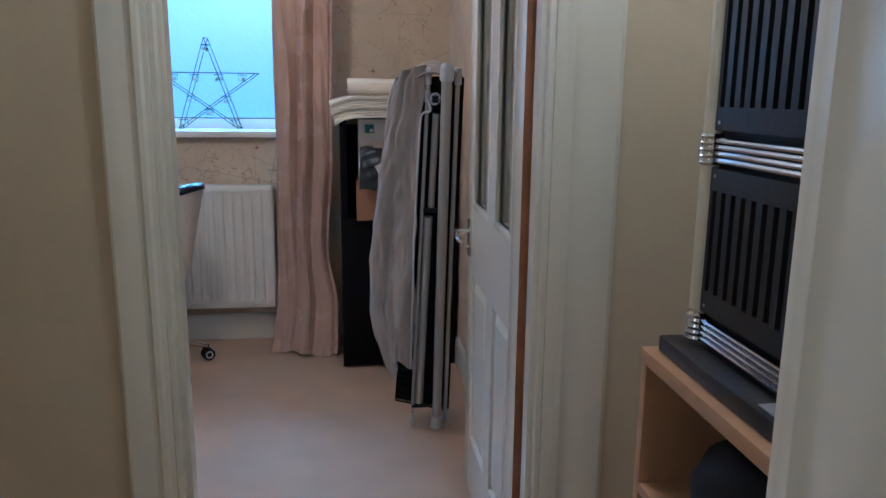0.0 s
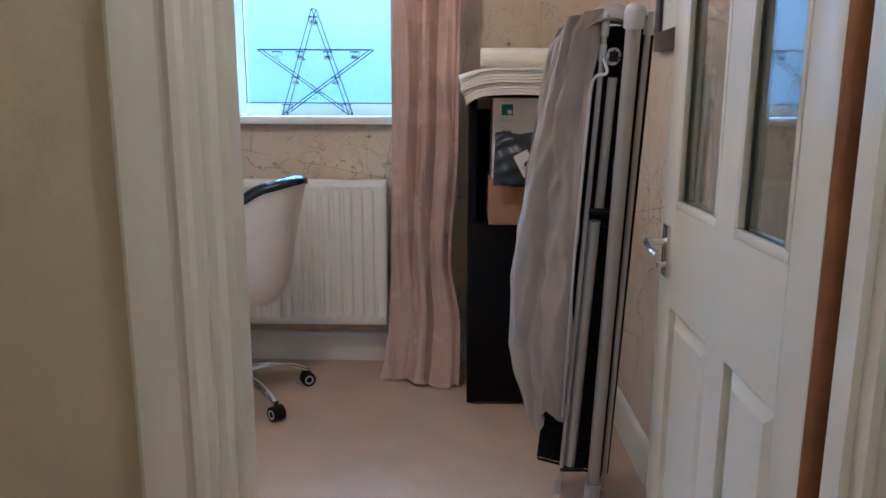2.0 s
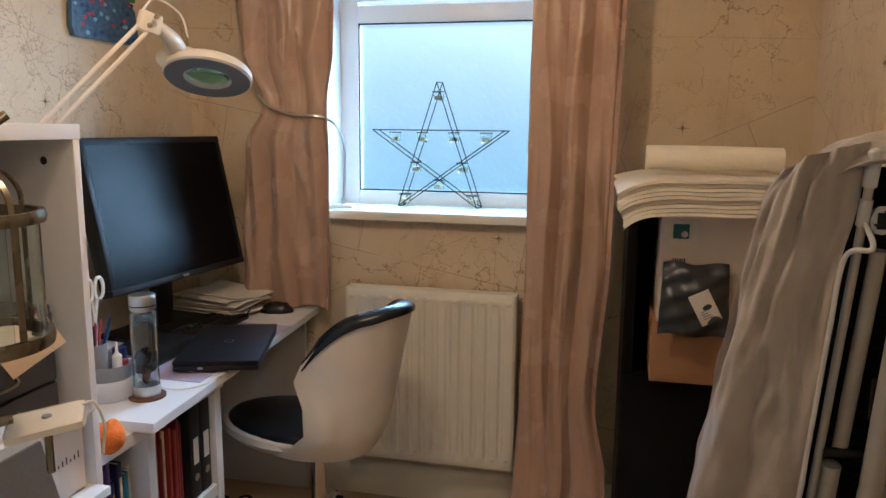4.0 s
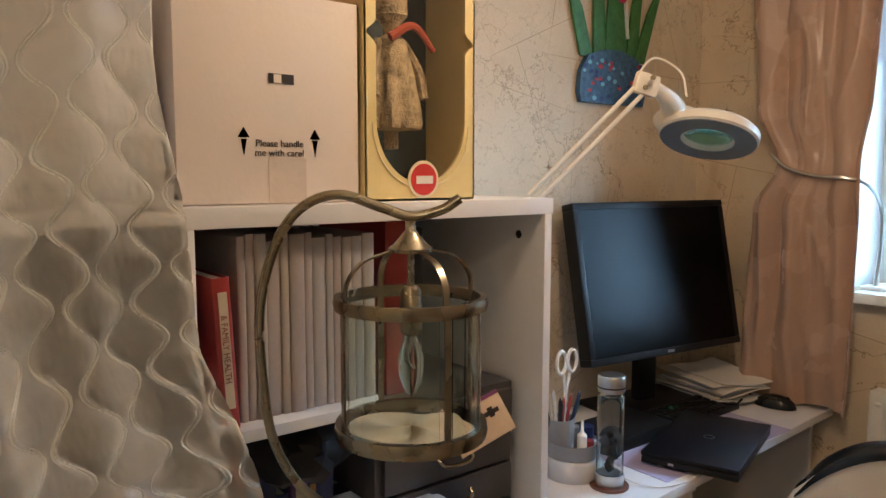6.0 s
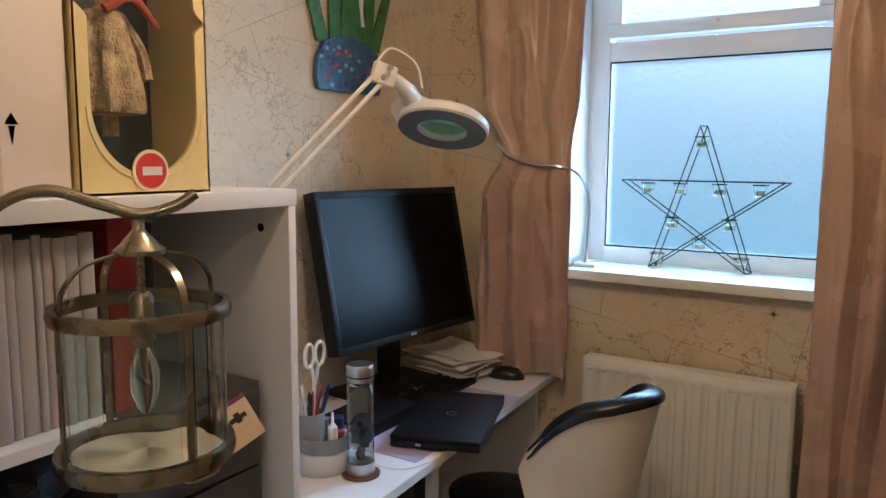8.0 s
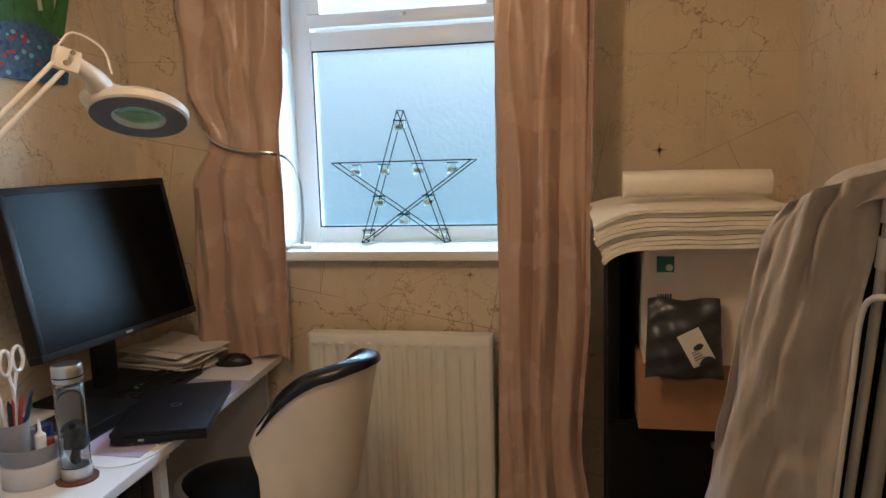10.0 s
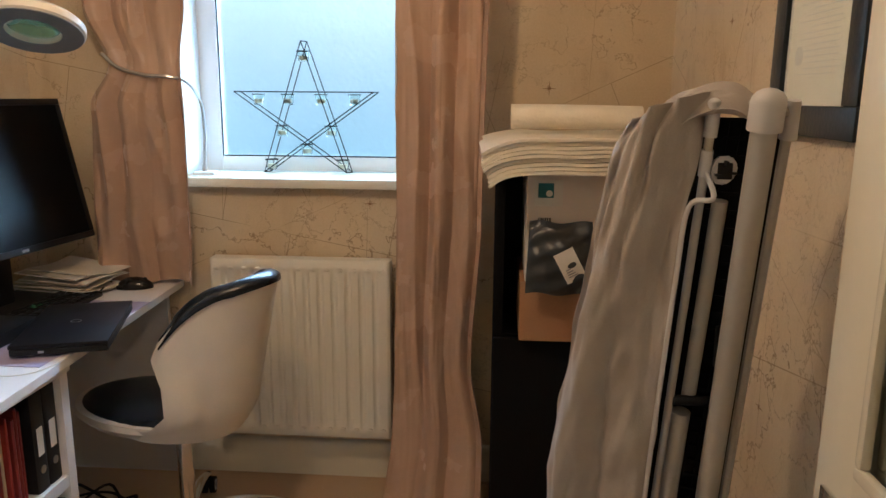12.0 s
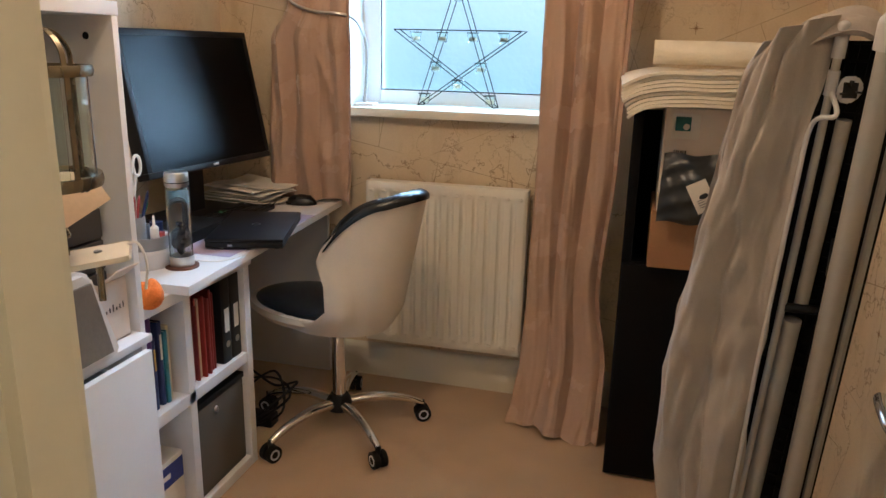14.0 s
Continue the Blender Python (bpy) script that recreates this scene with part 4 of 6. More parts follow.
def magnifier_lamp():
    m = thing("magnifier_lamp", "cream ring magnifier lamp on a sprung arm", "desk lamp", (-1.43, 2.745, 0.76))
    base, joint, head = Vector((-1.425, 2.785, 1.44)), Vector((-1.31, 3.047, 1.714)), Vector((-1.28, 3.265, 1.600))
    cl = bmesh.new()
    lathe(cl, [(0.0, 0.7605), (0.055, 0.7605), (0.055, 0.775), (0.02, 0.79), (0.0, 0.79)], (-1.43, 2.745, 0), 24)
    part("foot", cl, LAMPW, m)
    for k in (-1, 1):
        bm = bmesh.new()
        tube(bm, [(-1.43 + 0.010 * k, 2.745, 0.785), base + Vector((0.010 * k, 0, 0))], 0.0055, 8, 1, smooth=False)
        part("lower_arm_bar", bm, LAMPW, m)
    d = (joint - base).normalized()
    side = d.cross(Vector((0, 0, 1))).normalized()
    upv = side.cross(d).normalized()
    for k in (-1, 1):
        bm = bmesh.new()
        o = upv * 0.013 * k
        tube(bm, [base + o, (base + joint) / 2 + o, joint + o], 0.0055, 8, 2)
        part("arm_bar", bm, LAMPW, m)
    kn = bmesh.new()
    box(kn, (-0.03, -0.012, -0.03), (0.03, 0.012, 0.022), 0.008)
    bmesh.ops.transform(kn, matrix=Matrix.Translation(joint) @ pose(0, 0, 0, 0, 15, 62), verts=kn.verts)
    part("elbow", kn, LAMPW, m)
    for o in (Vector((0.014, 0, 0.008)), Vector((-0.010, 0.004, -0.012))):
        part("elbow_bolt", rod(bmesh.new(), joint + o + Vector((0.012, -0.012, 0)), joint + o + Vector((0.02, -0.02, 0)), 0.006), BRASS, m)
    wire = bmesh.new()
    tube(wire, [joint + Vector((-0.01, -0.02, 0.02)), joint + Vector((0.0, 0.03, 0.06)), joint + Vector((0.03, 0.09, 0.03)), joint + Vector((0.05, 0.09, -0.03))], 0.003, 6)
    part("flex", wire, LAMPW, m)
    facing = Vector((0.09, -0.39, -0.92)).normalized()
    tilt = Matrix.Translation(head) @ facing.to_track_quat("-Z", "Y").to_matrix().to_4x4()
    hb = bmesh.new()
    lathe(hb, [(0.064, -0.016), (0.116, -0.016), (0.122, -0.011), (0.122, 0.006), (0.110, 0.017), (0.078, 0.019), (0.064, 0.014)], (0, 0, 0), 40, close=True)
    bmesh.ops.transform(hb, matrix=tilt, verts=hb.verts)
    part("head", hb, LAMPW, m)
    df = bmesh.new()
    lathe(df, [(0.066, -0.0175), (0.117, -0.0175), (0.117, -0.0155), (0.066, -0.0155)], (0, 0, 0), 40, close=True)
    bmesh.ops.transform(df, matrix=tilt, verts=df.verts)
    part("diffuser", df, mat("grey_diffuser", (0.22, 0.24, 0.27), 0.4), m, "unlit grey ring diffuser")
    # the lens's teal reflection is put into the glass colour
    ln = bmesh.new()
    bmesh.ops.create_uvsphere(ln, u_segments=28, v_segments=10, radius=0.063, matrix=tilt @ Matrix.Diagonal((1, 1, 0.2, 1)))
    part("lens", ln, mat("coated_lens", (0.35, 0.75, 0.72), 0.03, trans=0.9, vary=0.0, bump=0.0), m, "magnifying lens tinted with its teal reflection")
    hs = bmesh.new()
    bmesh.ops.create_uvsphere(hs, u_segments=20, v_segments=10, radius=0.06, matrix=Matrix.Translation(head + Vector((-0.062, -0.045, 0.038))) @ Matrix.Diagonal((1.05, 0.9, 0.62, 1)))
    part("head_housing", hs, LAMPW, m)
    nk = bmesh.new()
    tube(nk, [joint + Vector((0.0, 0.02, 0)), joint + Vector((0.0, 0.09, -0.035)), head + Vector((-0.065, -0.055, 0.055))], lambda u: 0.012 + 0.022 * u, 12)
    part("neck", nk, LAMPW, m)


magnifier_lamp()


def plant_picture():
    p = thing("painted_plaque", "hand-painted wooden flower pot cut-out on the wall", "wall plaque", (XL, 3.47, 1.72))
    blue = mat("painted_pot", (0.03, 0.09, 0.17), 0.45, vary=0.5, scale=60, fine=140, second=(0.08, 0.17, 0.30))
    y0, y1, z0 = 3.31, 3.63, 1.72
    x = XL + 0.002
    pot = bmesh.new()
    outline = [(0.03, 0.0), (0.97, 0.0), (1.0, 0.10), (0.97, 0.34), (0.85, 0.47), (0.6, 0.53), (0.35, 0.52), (0.12, 0.45), (0.02, 0.3), (0.0, 0.1)]
    a = [pot.verts.new((x, y0 + (y1 - y0) * u, z0 + 0.32 * v)) for u, v in outline]
    b = [pot.verts.new((x + 0.018, q.co.y, q.co.z)) for q in a]
    pot.faces.new(a)
    pot.faces.new(b[::-1])
    for i in range(len(a)):
        pot.faces.new((a[i], a[(i + 1) % len(a)], b[(i + 1) % len(a)], b[i]))
    part("pot", pot, blue, p)
    rd = random.Random(6)
    dabs = [mat("dab_" + n, q, 0.45) for n, q in (("red", (0.45, 0.04, 0.05)), ("sky", (0.20, 0.42, 0.55)), ("navy", (0.02, 0.04, 0.15)))]
    for i in range(42):
        bm = bmesh.new()
        bmesh.ops.create_icosphere(bm, subdivisions=1, radius=rd.uniform(0.006, 0.013), matrix=Matrix.Translation((x + 0.0185, y0 + 0.02 + 0.28 * rd.random(), z0 + 0.012 + 0.125 * rd.random())) @ Matrix.Diagonal((0.12, 1.0, 0.7, 1)))
        part("paint_dab", bm, dabs[i % 3], p)
    leaf = mat("painted_leaf", (0.05, 0.16, 0.04), 0.45, vary=0.4, scale=30)
    for i, (u, lean, h) in enumerate(((0.12, -0.10, 0.24), (0.3, -0.02, 0.36), (0.45, 0.02, 0.34), (0.62, 0.0, 0.38), (0.78, 0.05, 0.34), (0.9, 0.13, 0.30))):
        bm = bmesh.new()
        yb = y0 + (y1 - y0) * u
        pts = [(yb - 0.028, 1.86), (yb + 0.028, 1.86), (yb + lean * 0.5 + 0.024, 1.86 + h * 0.6), (yb + lean, 1.86 + h), (yb + lean * 0.5 - 0.022, 1.86 + h * 0.55)]
        dx = 0.004 + 0.0015 * (i % 3)
        f = [bm.verts.new((x + dx, *q)) for q in pts]
        g = [bm.verts.new((x + dx + 0.008, *q)) for q in pts]
        bm.faces.new(f)
        bm.faces.new(g[::-1])
        for k in range(5):
            bm.faces.new((f[k], f[(k + 1) % 5], g[(k + 1) % 5], g[k]))
        part("leaf", bm, leaf, p)
    for i, (yy, zz) in enumerate(((3.50, 2.10), (3.57, 2.16), (3.43, 2.2))):
        bm = bmesh.new()
        bmesh.ops.create_uvsphere(bm, u_segments=14, v_segments=8, radius=0.05, matrix=Matrix.Translation((x + 0.02, yy, zz)) @ Matrix.Diagonal((0.25, 0.75, 1.3, 1)))
        part("flower", bm, mat("painted_flower", (0.62, 0.05, 0.13), 0.45, vary=0.2), p)
    st = bmesh.new()
    rod(st, (x + 0.016, 3.535, 1.93), (x + 0.016, 3.515, 2.08), 0.006, seg=8)
    part("stem", st, mat("painted_stem", (0.6, 0.62, 0.6), 0.5, vary=0.2, scale=120), p)


plant_picture()


# ---- chair ----
def chair():
    c = thing("swivel_chair", "white and black leather swivel chair on a chrome base", "chair", m=pose(-1.065, 3.49, 0, 0, 0, -16))

    def edge(phi):
        """Height of the shell's rim by the angle from the back."""
        a = abs(phi)
        if a < 0.5:
            return 0.925 - 0.02 * (a / 0.5) ** 2
        if a < 1.2:
            return 0.905 - 0.15 * ((a - 0.5) / 0.7) ** 1.7
        if a < 1.6:
            k = (a - 1.2) / 0.4
            return 0.755 - 0.275 * k * k * (3 - 2 * k)
        return 0.475

    def shell(off, low):
        def place(u, v):
            phi = (u - 0.5) * 2 * math.pi
            top = edge(phi) + (0.006 if off else 0)
            z = low + (top - low) * v
            s = (z - 0.40) / 0.53
            back = max(0, math.cos(phi))
            r = 0.13 + (0.145 - 0.045 * back) * min(1, max(0, s) / 0.22) ** 0.32 + 0.12 * max(0, s) * back ** 1.5
            r -= off
            front = 1.0 + 0.34 * max(0, -math.cos(phi)) ** 2
            wing = min(1, max(0, (abs(phi) - 0.75) / 0.5))
            notch = wing * min(1, max(0, (z - 0.44) / 0.08)) * (1 - min(1, max(0, (z - 0.52) / 0.17)) ** 2)
            return Vector((r * math.cos(phi) * front + 0.085 * notch, r * 0.74 * math.sin(phi), z))
        return place

    bm = bmesh.new()
    sheet(bm, shell(0.0, 0.428), 72, 16)
    bmesh.ops.remove_doubles(bm, verts=bm.verts, dist=0.0005)
    part("outer_shell", bm, WHTLEA, c, "white leather outer shell", local=True, smooth=70)
    bm = bmesh.new()
    sheet(bm, shell(0.032, 0.46), 72, 12)
    bmesh.ops.remove_doubles(bm, verts=bm.verts, dist=0.0005)
    part("inner_lining", bm, BLKLEA, c, "black leather inner back", local=True, smooth=70)
    outer_top, inner_top = shell(0.0, 0.4), shell(0.032, 0.46)

    def band(u, v):
        """The padded top edge, rolled over from the outer shell to the lining."""
        q = 0.5 + (u - 0.5) * 0.385
        a, b = outer_top(q, 1), inner_top(q, 1)
        c = (b - a) * (1.2 / max(0.001, (b - a).length) * 0.032)
        ends = min(1, 12 * min(u, 1 - u))
        w = math.pi * (v * 1.16 - 0.08)
        return a - c * 0.14 + c * 0.64 * (1 - math.cos(w)) + Vector((0, 0, -0.012 + 0.019 * math.sin(w) ** 0.6 * ends if math.sin(w) > 0 else -0.018))

    rim = bmesh.new()
    sheet(rim, band, 60, 14)
    part("rim", rim, BLKLEA, c, "padded black leather top edge", local=True, smooth=70)
    under = bmesh.new()
    lathe(under, [(0.0, 0.412), (0.12, 0.417), (0.15, 0.430), (0.0, 0.44)], (0, 0, 0), 32)
    part("underside", under, WHTLEA, c, local=True)
    pan = lathe(bmesh.new(), [(0.0, 0.392), (0.6, 0.394), (0.9, 0.408), (1.0, 0.44), (0.985, 0.468), (0.93, 0.478), (0.0, 0.478)], (0, 0, 0), 48)
    bmesh.ops.transform(pan, matrix=Matrix.Translation((-0.085, 0, 0.152)) @ Matrix.Diagonal((0.29, 0.195, 0.70, 1)), verts=pan.verts)
    part("seat_pan", pan, WHTLEA, c, "white leather seat base", local=True)
    st = bmesh.new()
    bmesh.ops.create_uvsphere(st, u_segments=32, v_segments=14, radius=1, matrix=Matrix.Translation((-0.075, 0, 0.484)) @ Matrix.Diagonal((0.272, 0.184, 0.03, 1)))
    part("seat", st, BLKLEA, c, "black leather seat cushion", local=True)
    part("gas_lift", rod(bmesh.new(), (0, 0, 0.13), (0, 0, 0.414), 0.025, seg=20), CHROME, c, "chrome gas lift", local=True)
    part("gas_collar", rod(bmesh.new(), (0, 0, 0.385), (0, 0, 0.414), 0.034, seg=20), BLACKP, c, local=True)
    lv = bmesh.new()
    tube(lv, [(0, 0, 0.395), (0.05, 0.10, 0.392), (0.07, 0.16, 0.384)], 0.006, 8)
    part("lever", lv, BLACKP, c, local=True)
    hub = bmesh.new()
    lathe(hub, [(0.0, 0.075), (0.045, 0.08), (0.048, 0.115), (0.032, 0.14), (0.0, 0.14)], (0, 0, 0), 24)
    part("hub", hub, BLACKP, c, local=True)
    for k in range(5):
        a = radians(29 + 16 + 72 * k)
        ca, sa = math.cos(a), math.sin(a)
        lg = bmesh.new()
        tube(lg, [(0.03 * ca, 0.03 * sa, 0.105), (0.14 * ca, 0.14 * sa, 0.115), (0.25 * ca, 0.25 * sa, 0.095), (0.315 * ca, 0.315 * sa, 0.068)], lambda u: 0.020 - 0.008 * u, 12)
        part("leg", lg, CHROME, c, "curved chrome leg", local=True)
        w = Vector((0.315 * ca, 0.315 * sa, 0.03))
        t = Vector((-sa, ca, 0))
        caster = part("caster", rod(bmesh.new(), w - t * 0.006, w + t * 0.006, 0.012, seg=16), BLACKP, c, "black twin-wheel caster", local=True)
        for side in (-1, 1):
            part("wheel", rod(bmesh.new(), w + t * 0.006 * side, w + t * 0.024 * side, 0.03, seg=20), RUBBER, caster, local=True)
            g = lathe(bmesh.new(), [(0.013, -0.001), (0.019, -0.001), (0.019, 0.001), (0.013, 0.001)], (0, 0, 0), 20, close=True)
            bmesh.ops.transform(g, matrix=Matrix.Translation(w + t * 0.0245 * side) @ t.to_track_quat("Z", "Y").to_matrix().to_4x4(), verts=g.verts)
            part("wheel_ring", g, LGREY, caster, "pale grey wheel ring", local=True)
        part("stem", rod(bmesh.new(), w + Vector((0, 0, 0.02)), w + Vector((0, 0, 0.05)), 0.008), BLACKP, caster, local=True)


chair()


# ---- on the window sill ----
def star_holder():
    s = thing("star_candle_holder", "black wire star holding small glass candle cups", "candle holder", (-0.81, 4.13, WZ0))
    tip = [(-0.813, 1.625), (-1.069, 1.444), (-0.549, 1.444), (-0.965, 1.149), (-0.652, 1.149)]
    y0, y1 = 4.118, 4.150
    lines = ((0, 3), (0, 4), (1, 2), (1, 4), (2, 3))
    wm = mat("black_wire", (0.012, 0.012, 0.012), 0.45, 0.4)

    def at(p, y):
        return Vector((p[0], y, p[1]))

    for a, b in lines:
        for y in (y0, y1):
            sh = 0.011 if y == y1 else -0.004
            bm = bmesh.new()
            tube(bm, [at(tip[a], y) + Vector((sh, 0, 0)), at(tip[b], y) + Vector((sh, 0, 0))], 0.0022, 6, 1, smooth=False)
            part("wire", bm, wm, s)
    for t in tip:
        bm = bmesh.new()
        tube(bm, [at(t, y0) + Vector((-0.004, 0, 0)), at(t, y1) + Vector((0.011, 0, 0))], 0.0022, 6, 1, smooth=False)
        part("cross_wire", bm, wm, s)
    cups = [(-0.812, 1.585), (-0.985, 1.43), (-0.875, 1.43), (-0.75, 1.43), (-0.625, 1.43), (-0.90, 1.315), (-0.715, 1.315), (-0.808, 1.247), (-0.945, 1.19), (-0.672, 1.19)]
    for x, z in cups:
        bm = bmesh.new()
        lathe(bm, [(0.0, -0.033), (0.018, -0.033), (0.023, 0.008), (0.0215, 0.008), (0.0165, -0.029), (0.0, -0.029)], (x, 4.134, z), 18)
        cup = part("glass_cup", bm, CLEAR, s, "small clear glass cup")
        part("tealight", lathe(bmesh.new(), [(0.0, -0.027), (0.0155, -0.027), (0.0165, -0.012), (0.0, -0.012)], (x, 4.134, z), 14), mat("wax", (0.75, 0.7, 0.55), 0.5) if x == cups[0][0] else bpy.data.materials["wax"], cup)
        rg = lathe(bmesh.new(), [(0.0225, 0.003), (0.0255, 0.003), (0.0255, 0.006), (0.0225, 0.006)], (x, 4.134, z), 18, close=True)
        part("ring", rg, wm, s)


star_holder()


def goose():
    g = thing("gooseneck_stand", "silver bendy gooseneck wire clamped on the sill", "gooseneck lamp", (-1.165, 4.03, WZ0))
    bm = bmesh.new()
    tube(bm, [(-1.42, 3.84, 1.565), (-1.37, 3.845, 1.52), (-1.28, 3.845, 1.495), (-1.20, 3.85, 1.49), (-1.15, 3.89, 1.47), (-1.14, 3.97, 1.40), (-1.155, 4.02, 1.28), (-1.165, 4.03, 1.165)], 0.006, 8)
    part("neck", bm, STEEL, g)
    part("base", B(((-1.20, 4.0, WZ0), (-1.12, 4.06, WZ0 + 0.012)), bevel=0.004), UPVC, g)
    part("socket", rod(bmesh.new(), (-1.165, 4.03, WZ0 + 0.012), (-1.165, 4.03, WZ0 + 0.035), 0.009), STEEL, g)


goose()


# ---- bookcase contents ----
def files_row():
    r = random.Random(21)
    tones = [mat("file_" + n, c, 0.6, vary=0.06) for n, c in (("grey", (0.40, 0.37, 0.355)), ("cream", (0.42, 0.375, 0.33)), ("white", (0.46, 0.43, 0.41)), ("pinkish", (0.40, 0.345, 0.32)))]
    y = 1.985
    while y < 2.20:
        w = r.uniform(0.010, 0.024)
        c = r.choice(tones)
        book(c, y, w, 0.21, r.uniform(0.258, 0.274), -1.20 - r.uniform(0, 0.006), 1.1435, 0, f"{c.name.split('_')[1]} card magazine file packed on the shelf", name="magazine_file", group="magazine files", category="magazine file")
        y += w + 0.0002


files_row()
rb = book(BOOKS[9], 1.952, 0.025, 0.17, 0.215, -1.185, 1.1435, 3.0, "red hardback family health book", None)
writing("& FAMILY HEALTH", 0.0125, BOOKS[1], rb, Matrix.Translation((0.0046, 0.008, 0.115)) @ Matrix.Rotation(radians(90), 4, "Y"), squash=0.95)
part("title_panel", B(((0.0031, 0.006, 0.03), (0.0042, 0.019, 0.195))), BOOKS[3], rb, local=True)
book(BOOKS[9], 2.30, 0.05, 0.24, 0.315, -1.30, 1.101, 0, "red lever arch file on the drawers", name="lever_arch_file", group="files on the shelves", category="file")
book(BOOKS[4], 2.352, 0.045, 0.24, 0.30, -1.32, 1.101, 0, "black lever arch file on the drawers", name="lever_arch_file", group="files on the shelves", category="file")
row_of_books(1.92, 2.05, -1.25, 0.72, 0.24, 0.33, [BOOKS[i] for i in (9, 8, 1, 9, 7)], 31, (0.014, 0.03))
row_of_books(2.06, 2.20, -1.30, 0.72, 0.20, 0.30, [BOOKS[i] for i in (0, 4, 0, 6)], 37, (0.02, 0.035))
bag = bmesh.new()
bmesh.ops.create_icosphere(bag, subdivisions=3, radius=1)
for v in bag.verts:
    k = 1 + 0.18 * math.sin(5 * v.co.x + 3 * v.co.z) + 0.1 * math.sin(9 * v.co.y)
    v.co = Vector((-1.29 + 0.10 * v.co.x * k, 2.10 + 0.085 * v.co.y * k, 1.062 + 0.05 * v.co.z * k))
solo("black_pouch", bag, BLACKP, "crumpled black fabric pouch on the books", "pouch")


def drawer_tower():
    d = thing("desktop_drawers", "dark grey metal drawer tower in the bookcase", "drawer unit", (-1.38, 2.39, 0.72))
    y0, y1, xf = 2.235, 2.555, -1.225
    gm = mat("grey_drawer_steel", (0.075, 0.072, 0.075), 0.4, 0.3, vary=0.08)
    part("body", B(((-1.55, y0, 0.719), (xf - 0.014, y1, 1.10)), bevel=0.004), gm, d)
    for k in range(5):
        z = 0.73 + 0.073 * k
        dr = part("drawer", B(((xf - 0.0135, y0 + 0.012, z), (xf, y1 - 0.012, z + 0.066)), bevel=0.003), gm, d)
        hb = bmesh.new()
        tube(hb, [(xf, 2.36, z + 0.04), (xf + 0.012, 2.368, z + 0.03), (xf + 0.013, 2.40, z + 0.026), (xf + 0.012, 2.43, z + 0.03), (xf, 2.438, z + 0.04)], 0.004, 8)
        part("handle", hb, BRASS, dr, "small brass pull handle")


drawer_tower()


